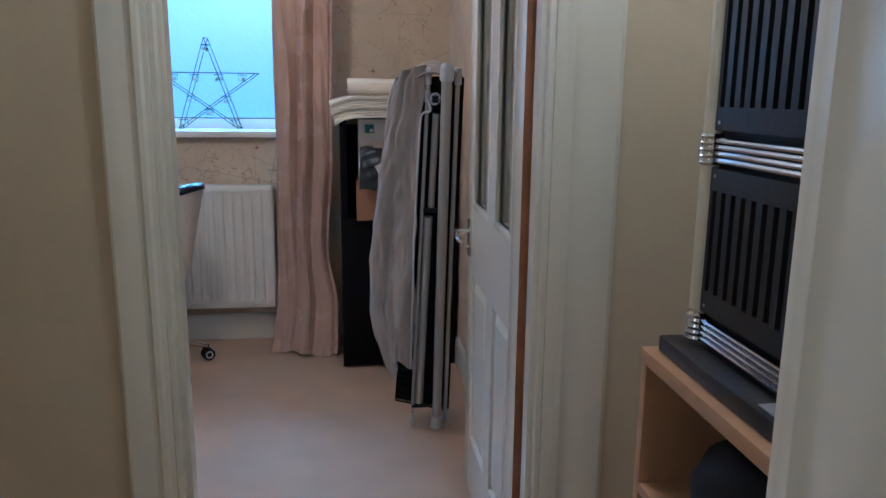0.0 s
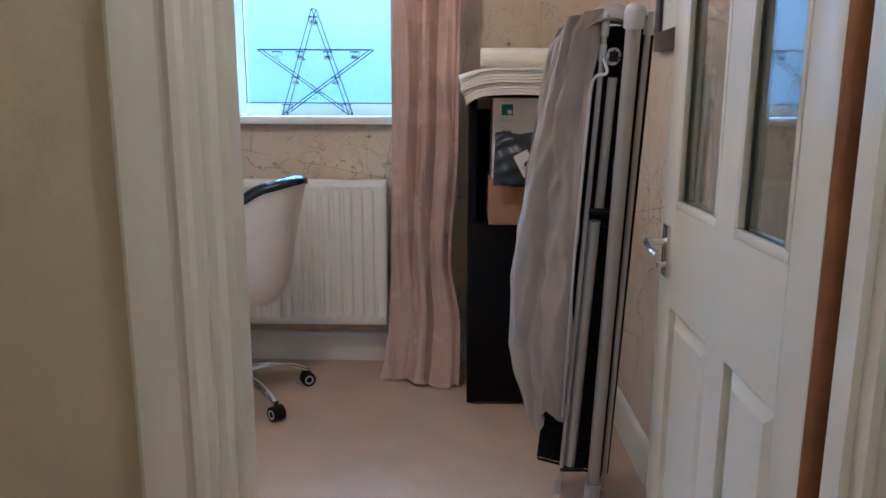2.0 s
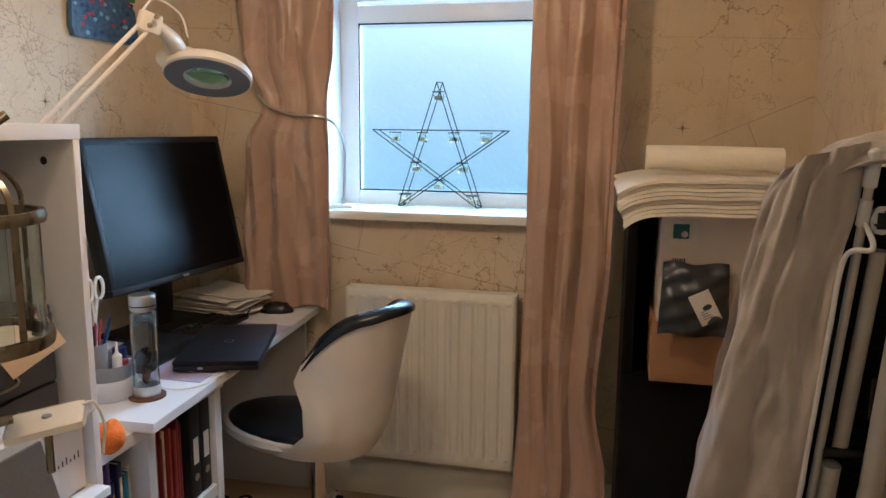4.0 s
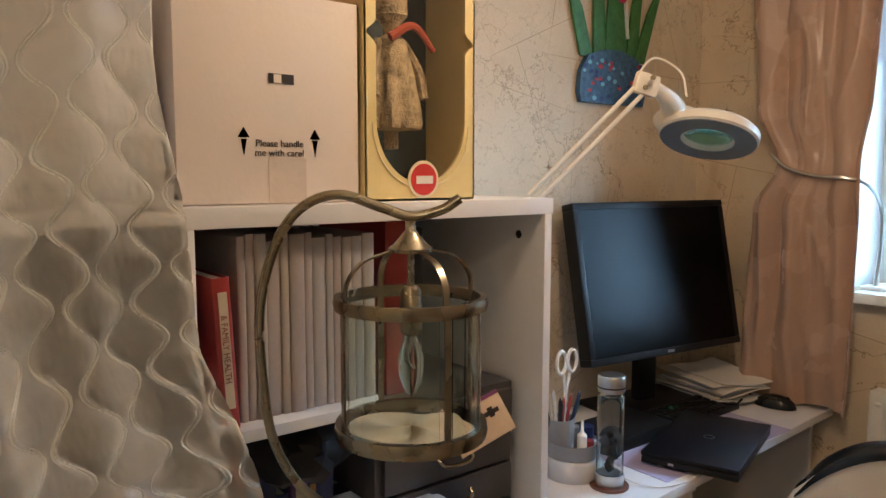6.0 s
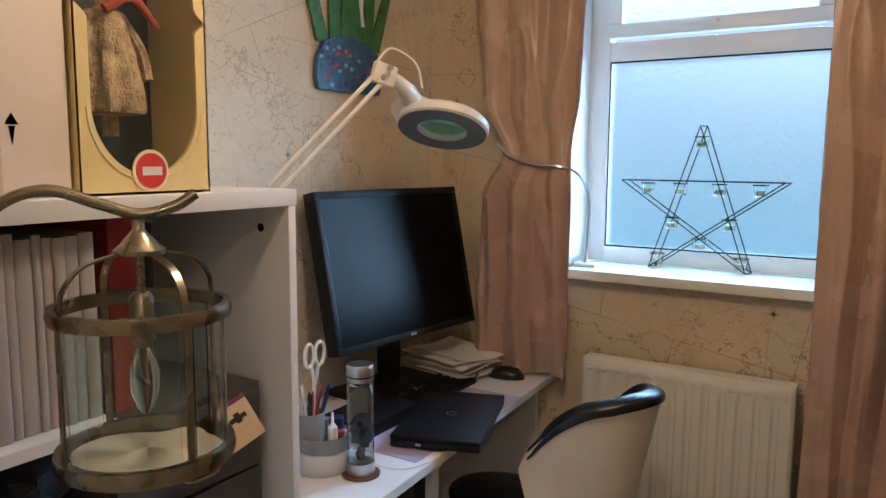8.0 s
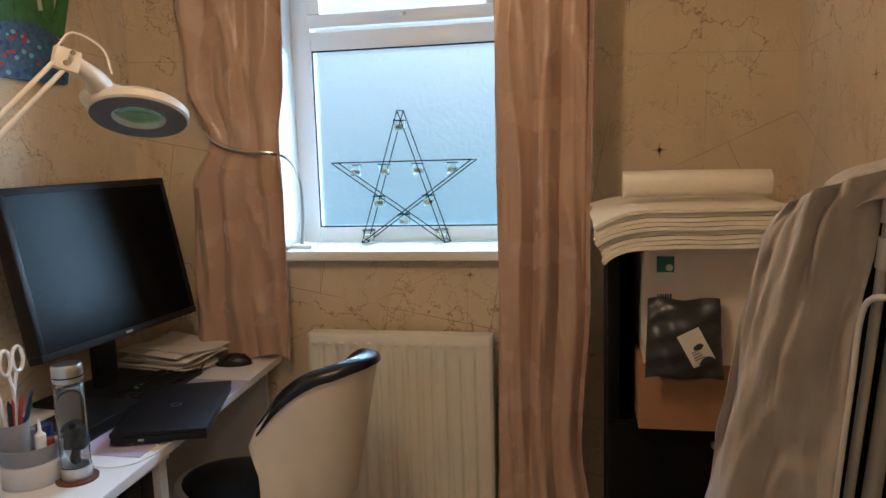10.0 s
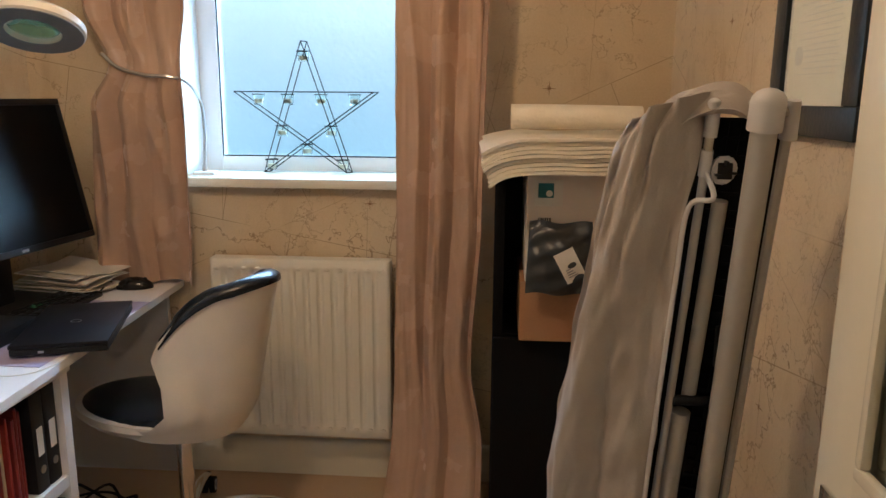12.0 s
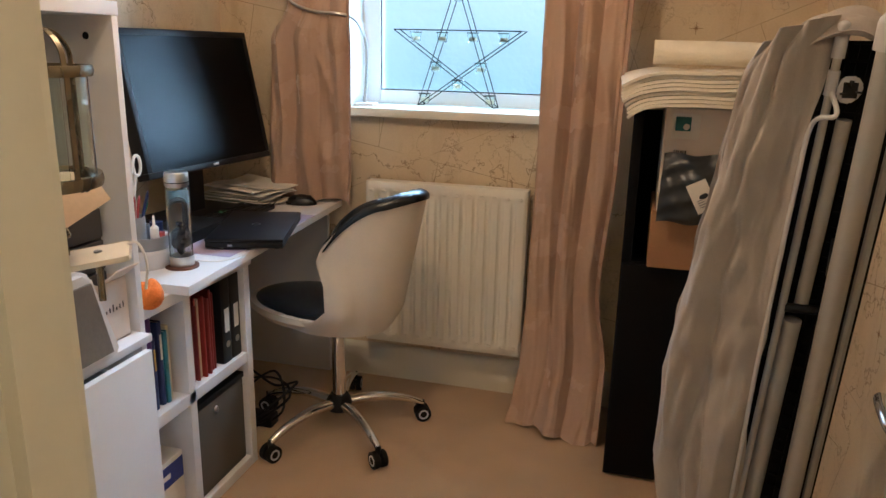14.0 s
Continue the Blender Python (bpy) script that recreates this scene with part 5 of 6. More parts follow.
def lantern_lamp():
    ax, ay = -1.013, 2.15
    lt = Vector((-0.585, -0.81, 0))
    o = Vector((ax, ay, 0))
    l = thing("lantern_lamp", "antique brass lantern wall light with clear glass sides", "wall light", (ax + 0.05, ay + 0.07, 0.9335))

    def P(s, z):
        return o + lt * s + Vector((0, 0, z))

    tb = bmesh.new()
    tube(tb, [P(-0.066, 1.468), P(-0.04, 1.452), P(0.0, 1.444), P(0.04, 1.456), P(0.095, 1.473), P(0.145, 1.455), P(0.18, 1.405), P(0.202, 1.32), P(0.20, 1.22), P(0.185, 1.13), P(0.14, 1.06), P(0.08, 1.035), P(0.0, 1.03), P(-0.04, 1.03)], 0.0068, 12, 8)
    part("bent_arm", tb, BRASS, l, "question-mark shaped brass arm")
    plate = bmesh.new()
    box(plate, (-0.055, -0.04, 0.0), (0.055, 0.04, 0.014), 0.012)
    bmesh.ops.transform(plate, matrix=Matrix.Translation(P(-0.085, 1.008)) @ pose(0, 0, 0, 6, -8, 35), verts=plate.verts)
    bp = part("backplate", plate, LAMPW, l, "cream fixing plate at the arm's end")
    part("screw_hole", rod(bmesh.new(), P(-0.085, 1.018), P(-0.085, 1.0245), 0.007), GREYP, bp)
    part("fixing_stud", rod(bmesh.new(), P(-0.085, 0.9335), P(-0.085, 1.010), 0.006), BRASS, l)
    fx = bmesh.new()
    tube(fx, [P(-0.12, 1.02), P(-0.15, 1.03), P(-0.165, 0.99), P(-0.16, 0.94)], 0.0025, 6)
    part("flex", fx, PAPERW, l, "white flex")

    def ring(name, z, h, r0=0.094, r1=0.103):
        part(name, lathe(bmesh.new(), [(r0, z), (r1, z), (r1 + 0.002, z + h / 2), (r1, z + h), (r0, z + h)], (ax, ay, 0), 48, close=True), BRASS, l)

    ring("top_ring", 1.321, 0.017)
    ring("bottom_ring", 1.146, 0.019, 0.092)
    part("cap", lathe(bmesh.new(), [(0.0, 1.438), (0.007, 1.438), (0.007, 1.426), (0.012, 1.420), (0.022, 1.408), (0.030, 1.402), (0.030, 1.397), (0.0, 1.396)], (ax, ay, 0), 28), BRASS, l)
    part("stem", rod(bmesh.new(), (ax, ay, 1.35), (ax, ay, 1.40), 0.005), BRASS, l)
    part("bulb_holder", lathe(bmesh.new(), [(0.0, 1.352), (0.010, 1.35), (0.0145, 1.343), (0.0145, 1.288), (0.011, 1.284), (0.0, 1.284)], (ax, ay, 0), 22), BRASS, l, "brass candle bulb holder")
    bulb = part("bulb", lathe(bmesh.new(), [(0.009, 1.284), (0.013, 1.272), (0.018, 1.252), (0.0165, 1.228), (0.009, 1.206), (0.0, 1.196)], (ax, ay, 0), 22), CLEAR, l, "clear candle bulb, switched off")
    fl = bmesh.new()
    tube(fl, [(ax - 0.006, ay, 1.28), (ax - 0.004, ay, 1.25), (ax, ay + 0.004, 1.238), (ax + 0.004, ay, 1.25), (ax + 0.006, ay, 1.28)], 0.0008, 5)
    part("filament", fl, STEEL, bulb)
    for k in range(4):
        a = radians(82 + 90 * k)
        c, s = math.cos(a), math.sin(a)
        out, side = Vector((c, s, 0)), Vector((-s, c, 0))

        def strap(points):
            """A flat strap bent along (radius, height) points."""
            path = spline([(r_, 0, z_) for r_, z_ in points], 8)
            return sheet(bmesh.new(), lambda u, v: Vector((ax, ay, 0)) + out * path[round(u * (len(path) - 1))].x + side * 0.009 * (v - 0.5) + Vector((0, 0, path[round(u * (len(path) - 1))].z)), len(path) - 1, 2, 0.0025)

        part("arch", strap([(0.097, 1.335), (0.093, 1.362), (0.070, 1.388), (0.028, 1.400)]), BRASS, l)
        part("upright", strap([(0.0975, 1.15), (0.0975, 1.21), (0.0975, 1.27), (0.0975, 1.33)]), BRASS, l)

        def pane(u, v, a=a):
            t = a + radians(6 + 78 * u)
            return Vector((ax + 0.095 * math.cos(t), ay + 0.095 * math.sin(t), 1.155 + 0.172 * v))
        bm = bmesh.new()
        sheet(bm, pane, 14, 1, 0.002)
        p = part("glass_pane", bm, LANTERNGLASS, l, "curved clear glass pane")
        p.visible_shadow = False
    part("tray", sheet(bmesh.new(), lambda u, v: Vector((ax + (0.0005 + 0.078 * u * (1 + 0.10 * math.sin(2 * 6.283 * v + 1) + 0.08 * math.sin(5 * 6.283 * v))) * math.cos(6.283 * v), ay + (0.0005 + 0.078 * u * (1 + 0.10 * math.sin(2 * 6.283 * v + 1) + 0.08 * math.sin(5 * 6.283 * v))) * math.sin(6.283 * v), 1.153 + 0.005 * math.sin(19 * v + 3 * u))), 6, 40, 0.001), mat("kraft_paper", (0.46, 0.37, 0.25), 0.7, vary=0.1), l, "pale paper lying in the base")


lantern_lamp()


def shredder():
    s = thing("paper_shredder", "white and grey rounded desktop machine", "office machine", (-1.2, 2.24, 0.718))
    x0, x1, y0, y1, z0 = -1.42, -1.118, 2.02, 2.43, 0.7185
    bm = bmesh.new()
    prof = [(y0, z0), (y1, z0), (y1 + 0.012, z0 + 0.02), (y1 - 0.05, z0 + 0.195), (y1 - 0.08, z0 + 0.214), (y0, z0 + 0.214)]
    a, b = [bm.verts.new((x0, *p)) for p in prof], [bm.verts.new((x1, *p)) for p in prof]
    bm.faces.new(a)
    bm.faces.new(b[::-1])
    for i in range(6):
        bm.faces.new((a[i], a[(i + 1) % 6], b[(i + 1) % 6], b[i]))
    bmesh.ops.bevel(bm, geom=bm.edges[:], offset=0.01, segments=3, affect="EDGES")
    part("casing", bm, LAM, s)
    pn = bmesh.new()
    quad = ((y0 + 0.03, z0 + 0.02), (y1 - 0.02, z0 + 0.02), (y1 - 0.065, z0 + 0.185), (y0 + 0.03, z0 + 0.185))
    fr, bk = [pn.verts.new((x1 + 0.005, *p)) for p in quad], [pn.verts.new((x1 - 0.004, *p)) for p in quad]
    pn.faces.new(fr)
    pn.faces.new(bk[::-1])
    for k in range(4):
        pn.faces.new((bk[k], bk[(k + 1) % 4], fr[(k + 1) % 4], fr[k]))
    part("grey_panel", pn, mat("smoked_grey", (0.20, 0.19, 0.185), 0.3), s, "grey smoked front panel")
    part("slot", B(((x0 + 0.06, y0 + 0.05, z0 + 0.213), (x0 + 0.10, y1 - 0.10, z0 + 0.2155))), BLACKP, s)
    part("button", rod(bmesh.new(), (x1 - 0.06, y1 - 0.11, z0 + 0.212), (x1 - 0.06, y1 - 0.11, z0 + 0.218), 0.009), GREYP, s)


shredder()
cb = thing("open_carton", "small open white carton on the bookcase base", "carton", (-1.24, 2.505, 0.7185))
part("carton_wall", B(((-1.33, 2.462, 0.7185), (-1.18, 2.465, 0.86)), ((-1.33, 2.545, 0.7185), (-1.18, 2.548, 0.86)), ((-1.33, 2.465, 0.7185), (-1.327, 2.545, 0.86)), ((-1.183, 2.465, 0.7185), (-1.18, 2.545, 0.86)), ((-1.33, 2.465, 0.7185), (-1.18, 2.545, 0.7215))), CARDW, cb)
for turn, at in ((38, (-1.183, 2.505, 0.859)), (-52, (-1.327, 2.505, 0.859))):
    fl = bmesh.new()
    box(fl, (0 if turn > 0 else -0.06, -0.04, 0.0), (0.06 if turn > 0 else 0, 0.04, 0.002))
    bmesh.ops.transform(fl, matrix=Matrix.Translation(at) @ pose(0, 0, 0, 0, -turn if turn > 0 else -turn, 0), verts=fl.verts)
    part("flap", fl, CARDW, cb)
for i in range(6):
    part("print_bar", B(((-1.1798, 2.475 + 0.011 * i, 0.79), (-1.1793, 2.478 + 0.011 * i, 0.797 + 0.004 * (i % 3)))), INK, cb)


def blister():
    t = thing("hang_card", "brown hanging packaging card leaning in the bookcase", "packaging card", m=pose(-1.13, 2.40, 1.04, 24, -20, -25))
    part("card", B(((-0.0015, -0.055, 0), (0, 0.055, 0.075)), bevel=0.0004), mat("buff_card", (0.62, 0.47, 0.33), 0.6), t, local=True)
    part("purple_edge", B(((0.0002, -0.055, 0.068), (0.001, 0.055, 0.075))), mat("purple_print", (0.18, 0.05, 0.15), 0.5), t, local=True)
    part("hang_slot", B(((0.0002, 0.012, 0.04), (0.0012, 0.042, 0.048)), ((0.0002, 0.022, 0.036), (0.0012, 0.032, 0.053))), INK, t, local=True)


blister()


def white_carton():
    c = thing("white_carton", "white cardboard carton printed please handle with care", "cardboard box", (-1.36, 2.05, 1.456))
    x0, x1, y0, y1, z0, z1 = -1.50, -1.21, 1.908, 2.192, 1.457, 1.758
    part("carton_body", B(((x0, y0, z0), (x1, y1, z1)), bevel=0.003), CARDW, c)
    m = base_of(c).inverted()

    def front(y, z):
        return m @ Matrix.Translation((x1 + 0.0008, y, z)) @ Matrix.Rotation(radians(90), 4, "Z") @ Matrix.Rotation(radians(90), 4, "X")

    for i, w in enumerate(("Please handle", "me with care!")):
        writing(w, 0.014, INK, c, front(2.058, 1.539 - 0.0135 * i))
    for y in (2.003, 2.115):
        bm = bmesh.new()
        for pts in (((-0.009, 0.026), (0.009, 0.026), (0, 0.041)), ((-0.0045, 0.024), (0.0045, 0.024), (0, 0.0))):
            f = bm.faces.new([bm.verts.new((*p, 0)) for p in pts])
        bmesh.ops.solidify(bm, geom=bm.faces[:], thickness=0.0003)
        ob = part("printed_arrow", bm, INK, c, local=True)
        ob.matrix_basis = front(y, 1.525)
    ob = part("printed_mark", B(((-0.018, -0.007, 0), (0.022, 0.007, 0.0003)), bevel=0.0001), INK, c, local=True)
    ob.matrix_basis = front(2.06, 1.636)
    ob = part("printed_mark", B(((-0.010, -0.006, 0.0004), (0.002, 0.006, 0.0006))), CARDW, c, local=True)
    ob.matrix_basis = front(2.06, 1.636)
    part("tape", B(((x1 + 0.0002, 2.04, z0), (x1 + 0.0006, 2.10, 1.523))), mat("clear_tape", (0.62, 0.54, 0.48), 0.2), c)
    part("top_tape", B(((x0, 2.03, z1 + 0.0002), (x1 - 0.02, 2.07, z1 + 0.0008))), bpy.data.materials["clear_tape"], c)
    for i in range(3):
        fl = bmesh.new()
        sheet(fl, lambda u, v: Vector((-1.40 + 0.16 * u, 1.96 + 0.2 * v + 0.01 * i, 1.762 + 0.012 * i + 0.018 * math.sin(7 * u + i) * math.sin(6 * v + 2 * i))), 16, 16, 0.0012)
        part("loose_wrap", fl, FILM, c, "crumpled clear wrap on top")


white_carton()


def doll_carton():
    d = thing("display_carton", "yellow window carton holding a costumed doll", "toy box", (-1.3, 2.31, 1.456))
    x0, x1, y0, y1, z0, z1 = -1.34, -1.20, 2.197, 2.42, 1.457, 1.87
    # front frame with an arched window
    bm = bmesh.new()
    yc, hw = (y0 + y1) / 2, (y1 - y0) / 2
    zb, zc, zt = z0 + 0.028, z0 + 0.262, z1 - 0.02

    def half_width(z):
        """Half the window's width at a height: a round foot, straight sides, a pointed notch at each side."""
        if z <= zb or z >= zt:
            return 0.0
        round_foot = min(1.0, (z - zb) / 0.10)
        return min(hw - 0.004, 0.090 * math.sqrt(1 - (1 - round_foot) ** 2) + 0.022 * max(0, 1 - abs(z - zc) / 0.020) ** 1.5)

    heights = sorted({z0, z1, zb, zt} | {zb + 0.10 * (k / 14) ** 2 for k in range(15)} | {zc + 0.002 * k for k in range(-11, 12)} | {zt - 0.0005})
    bm = bmesh.new()
    for s in (-1, 1):
        strip = []
        for z in heights:
            e = yc + s * half_width(z)
            strip.append([bm.verts.new(q) for q in ((x1, yc + s * hw, z), (x1, e, z), (x1 - 0.006, e, z))])
        for a, b in zip(strip, strip[1:]):
            for k in (0, 1):
                bm.faces.new((a[k], a[k + 1], b[k + 1], b[k]))
    bmesh.ops.remove_doubles(bm, verts=bm.verts, dist=0.0002)
    part("window_front", bm, YELLOW, d, smooth=0)
    part("carton_wall", B(((x0, y0, z0), (x1, y0 + 0.003, z1)), ((x0, y1 - 0.003, z0), (x1, y1, z1)), ((x0, y0, z1 - 0.003), (x1, y1, z1)), ((x0, y0, z0), (x1, y1, z0 + 0.003))), YELLOW, d)
    part("backing", B(((x0, y0 + 0.003, z0 + 0.003), (x0 + 0.004, y1 - 0.003, z1 - 0.003))), mat("dark_green_card", (0.012, 0.026, 0.026), 0.5), d, "dark green inner card")
    for s in (-1, 1):
        bd = bmesh.new()
        tube(bd, [(x1 + 0.0008, yc + s * min(hw - 0.003, half_width(z) + 0.007), max(z0 + 0.004, z - 0.006)) for z in heights if zb < z < zc - 0.022], 0.0013, 6, 1, smooth=False)
        part("border", bd, bpy.data.materials.get("pale_yellow_border") or mat("pale_yellow_border", (0.80, 0.68, 0.38), 0.5), d)
    bg = bmesh.new()
    rod(bg, (x1 + 0.001, yc, z0 + 0.034), (x1 + 0.003, yc, z0 + 0.034), 0.031, seg=32)
    part("badge_rim", bg, mat("cream_print", (0.8, 0.72, 0.5), 0.5), d)
    bg = bmesh.new()
    rod(bg, (x1 + 0.003, yc, z0 + 0.034), (x1 + 0.0045, yc, z0 + 0.034), 0.026, seg=32)
    bdg = part("badge", bg, REDP, d, "round red badge")
    part("badge_bar", B(((x1 + 0.0046, yc - 0.016, z0 + 0.027), (x1 + 0.005, yc + 0.018, z0 + 0.040))), PAPERW, bdg)
    pane = part("film_window", B(((x1 - 0.0065, y0 + 0.004, z0 + 0.01), (x1 - 0.006, y1 - 0.004, z1 - 0.01))), FILM, d, "creased clear film")
    pane.visible_shadow = False
    # the doll is one plain shape
    bm = bmesh.new()
    lathe(bm, [(0.0, 0.0), (0.012, 0.0), (0.012, 0.03), (0.052, 0.034), (0.054, 0.042), (0.050, 0.06), (0.047, 0.08), (0.044, 0.10), (0.040, 0.12), (0.036, 0.14), (0.030, 0.16), (0.026, 0.18), (0.012, 0.19), (0.014, 0.205), (0.028, 0.22), (0.028, 0.25), (0.014, 0.265), (0.0, 0.268)], (-1.265, yc - 0.018, z0 + 0.085), 40)
    for q in bm.verts:
        a, h = math.atan2(q.co.y - yc + 0.018, q.co.x + 1.265), q.co.z - z0 - 0.085
        if 0.033 < h < 0.15:
            k = 1 + 0.10 * math.sin(9 * a) + 0.05 * math.sin(17 * a + 60 * h)
            q.co = Vector((-1.265 + (q.co.x + 1.265) * k * 0.8, yc - 0.018 + (q.co.y - yc + 0.018) * k, q.co.z))
    for s in (-1, 1):
        tube(bm, [(-1.265, yc - 0.018 + s * 0.024, z0 + 0.262), (-1.25, yc - 0.018 + s * 0.046, z0 + 0.215), (-1.24, yc - 0.018 + s * 0.05, z0 + 0.17)], 0.009, 8)
    part("doll", bm, mat("doll_costume", (0.22, 0.15, 0.065), 0.5, vary=0.6, scale=55, fine=260, bump=0.8, second=(0.55, 0.42, 0.22)), d, "small doll in a pale lace dress")
    sash = bmesh.new()
    tube(sash, [(-1.235, yc - 0.04, z0 + 0.265), (-1.225, yc, z0 + 0.285), (-1.23, yc + 0.045, z0 + 0.25)], lambda u: 0.008 - 0.003 * u, 8)
    part("collar", sash, mat("orange_cloth", (0.3, 0.05, 0.015), 0.7), d, "red-orange collar")


doll_carton()
ga = thing("grey_case", "pale grey plastic case on top of the bookcase", "storage case", (-1.3, 1.8, 1.456))
part("case_body", B(((-1.5, 1.66, 1.457), (-1.17, 1.875, 1.80)), bevel=0.012), LGREY, ga)
part("case_lid", B(((-1.505, 1.655, 1.80), (-1.165, 1.88, 1.83)), bevel=0.008), GREYP, ga)


def bubble_wrap():
    """A hanging sheet of large-celled bubble wrap over the end of the bookcase."""
    b = thing("bubble_wrap", "clear bubble wrap sheet draped over the bookcase end", "bubble wrap", (-1.09, 1.75, 1.0))
    rows, cols = 10.5, 7
    y0, y1, z0, z1 = 1.60, 1.86, 1.085, 2.02

    def surf(u, v):
        y = y0 + (y1 - y0) * u + 0.02 * math.sin(6 * v + 1) + 0.26 * max(0, 0.22 - v) * u * 5 * 0.25
        x = -1.085 + 0.026 * math.sin(7 * u + 3 * v) + 0.016 * math.sin(15 * u - 4 * v) + 0.012 * math.sin(19 * v) + 0.06 * max(0, 0.12 - v)
        return Vector((x, y, z0 + (z1 - z0) * v - 0.05 * (1 - v) * (1 - u) ** 2))

    def cell(u, v):
        """How far inside a cell a point lies (0 at its seam) and how wide the cell is there."""
        k = u * cols + 0.16 * noise.noise((5 * u, 7 * v, 0.4))
        r = v * rows + 0.22 * noise.noise((3 * u, 6 * v, 3.4))
        best = None
        for i in (math.floor(k) - 1, math.floor(k), math.floor(k) + 1):
            half = 0.5 + 0.37 * math.cos(2 * math.pi * r + math.pi * i)
            q = abs(k - i - 0.5) / half
            if best is None or q < best[0]:
                best = (q, half)
        return best

    def blown(u, v):
        q, half = cell(u, v)
        dome = max(0, 1 - q * q) * min(1, max(0, (half - 0.15) / 0.45))
        return surf(u, v) + Vector((0.012 * dome ** 0.7 + 0.0012 * noise.noise((50 * u, 90 * v, 1.0)), 0, 0))

    film = bmesh.new()
    sheet(film, blown, 126, 220)
    ob = part("film", film, BUBBLE, b, smooth=60)
    seam = bmesh.new()
    rim_rnd = random.Random(14)
    for i in range(cols + 1):
        for strand in (-0.055, 0.055):
            pts = []
            for j in range(131):
                v = j / 130
                r = v * rows
                k = i + strand - 0.33 * math.cos(2 * math.pi * r + math.pi * i)
                u = min(1, max(0, k / cols - 0.16 / cols * noise.noise((5 * k / cols, 7 * v, 0.4))))
                pts.append(surf(u, min(1, max(0, v - 0.22 / rows * noise.noise((3 * u, 6 * v, 3.4))))) + Vector((0.002, 0, 0)))
            k0 = rim_rnd.uniform(0, 6)
            tube(seam, pts, lambda t, k0=k0: 0.0013 + 0.0010 * abs(math.sin(21 * t + k0)) + 0.0006 * math.sin(67 * t), 6, 1, smooth=False)
    so = part("welded_seam", seam, SEAM, b, "milky welded seams between the cells", smooth=60)
    bk = bmesh.new()
    sheet(bk, lambda u, v: surf(u, v) + Vector((-0.012, 0, 0)), 24, 40)
    bo = part("backing_film", bk, FILM, b, smooth=60)
    for q in (ob, so, bo):
        q.visible_shadow = False


bubble_wrap()


# ---- far corner: cabinet, packages and ironing board ----
def black_cabinet():
    c = thing("black_cabinet", "tall black wooden cabinet in the corner", "cabinet", (0.19, 3.7, 0))
    x0, x1, y0, y1 = -0.10, 0.455, 3.47, 3.955
    part("side_panel", B(((x0, y0, 0), (x0 + 0.03, y1, 1.24)), bevel=0.002), BLACKC, c)
    part("side_panel", B(((x1 - 0.03, y0, 0), (x1, y1, 1.24)), bevel=0.002), BLACKC, c)
    part("top_board", B(((x0 + 0.03, y0, 1.228), (x1 - 0.03, y1, 1.24))), BLACKC, c)
    part("shelf", B(((x0 + 0.03, y0, 0.725), (x1 - 0.03, y1, 0.75))), BLACKC, c)
    part("back_panel", B(((x0 + 0.03, y1 - 0.012, 0.0), (x1 - 0.03, y1, 1.18))), BLACKC, c)
    dr = part("door", B(((x0 + 0.004, y0 - 0.018, 0.012), (x1 - 0.004, y0 - 0.0005, 0.742)), bevel=0.002), BLACKC, c)
    part("knob", rod(bmesh.new(), (0.17, y0 - 0.03, 0.70), (0.17, y0 - 0.018, 0.70), 0.009), STEEL, dr)


black_cabinet()
bb = thing("brown_carton", "small brown cardboard carton on the cabinet shelf", "cardboard box", (0.2, 3.6, 0.75))
part("carton_body", B(((-0.024, 3.41, 0.7515), (0.36, 3.75, 0.925)), bevel=0.003), CARDB, bb)
part("tape", B(((-0.0245, 3.55, 0.84), (-0.0238, 3.60, 0.926))), mat("brown_tape", (0.30, 0.17, 0.08), 0.3), bb)
wc = thing("labelled_carton", "white carton with a printed label in the cabinet", "cardboard box", (0.2, 3.6, 0.926))
part("carton_body", B(((-0.012, 3.405, 0.9265), (0.35, 3.75, 1.226)), bevel=0.003), CARDW, wc)
part("label_sheet", B(((0.008, 3.4035, 1.14), (0.085, 3.4045, 1.212))), PAPERW, wc)
part("green_print", B(((0.018, 3.4025, 1.163), (0.06, 3.4034, 1.203))), mat("teal_print", (0.02, 0.14, 0.15), 0.5), wc)
part("white_dot", rod(bmesh.new(), (0.048, 3.4018, 1.175), (0.048, 3.4024, 1.175), 0.009), PAPERW, wc)
for i in range(6):
    part("barcode_bar", B(((0.02 + 0.006 * i, 3.4028, 1.085), (0.023 + 0.006 * i + 0.001 * (i % 2), 3.4045, 1.108))), INK, wc)


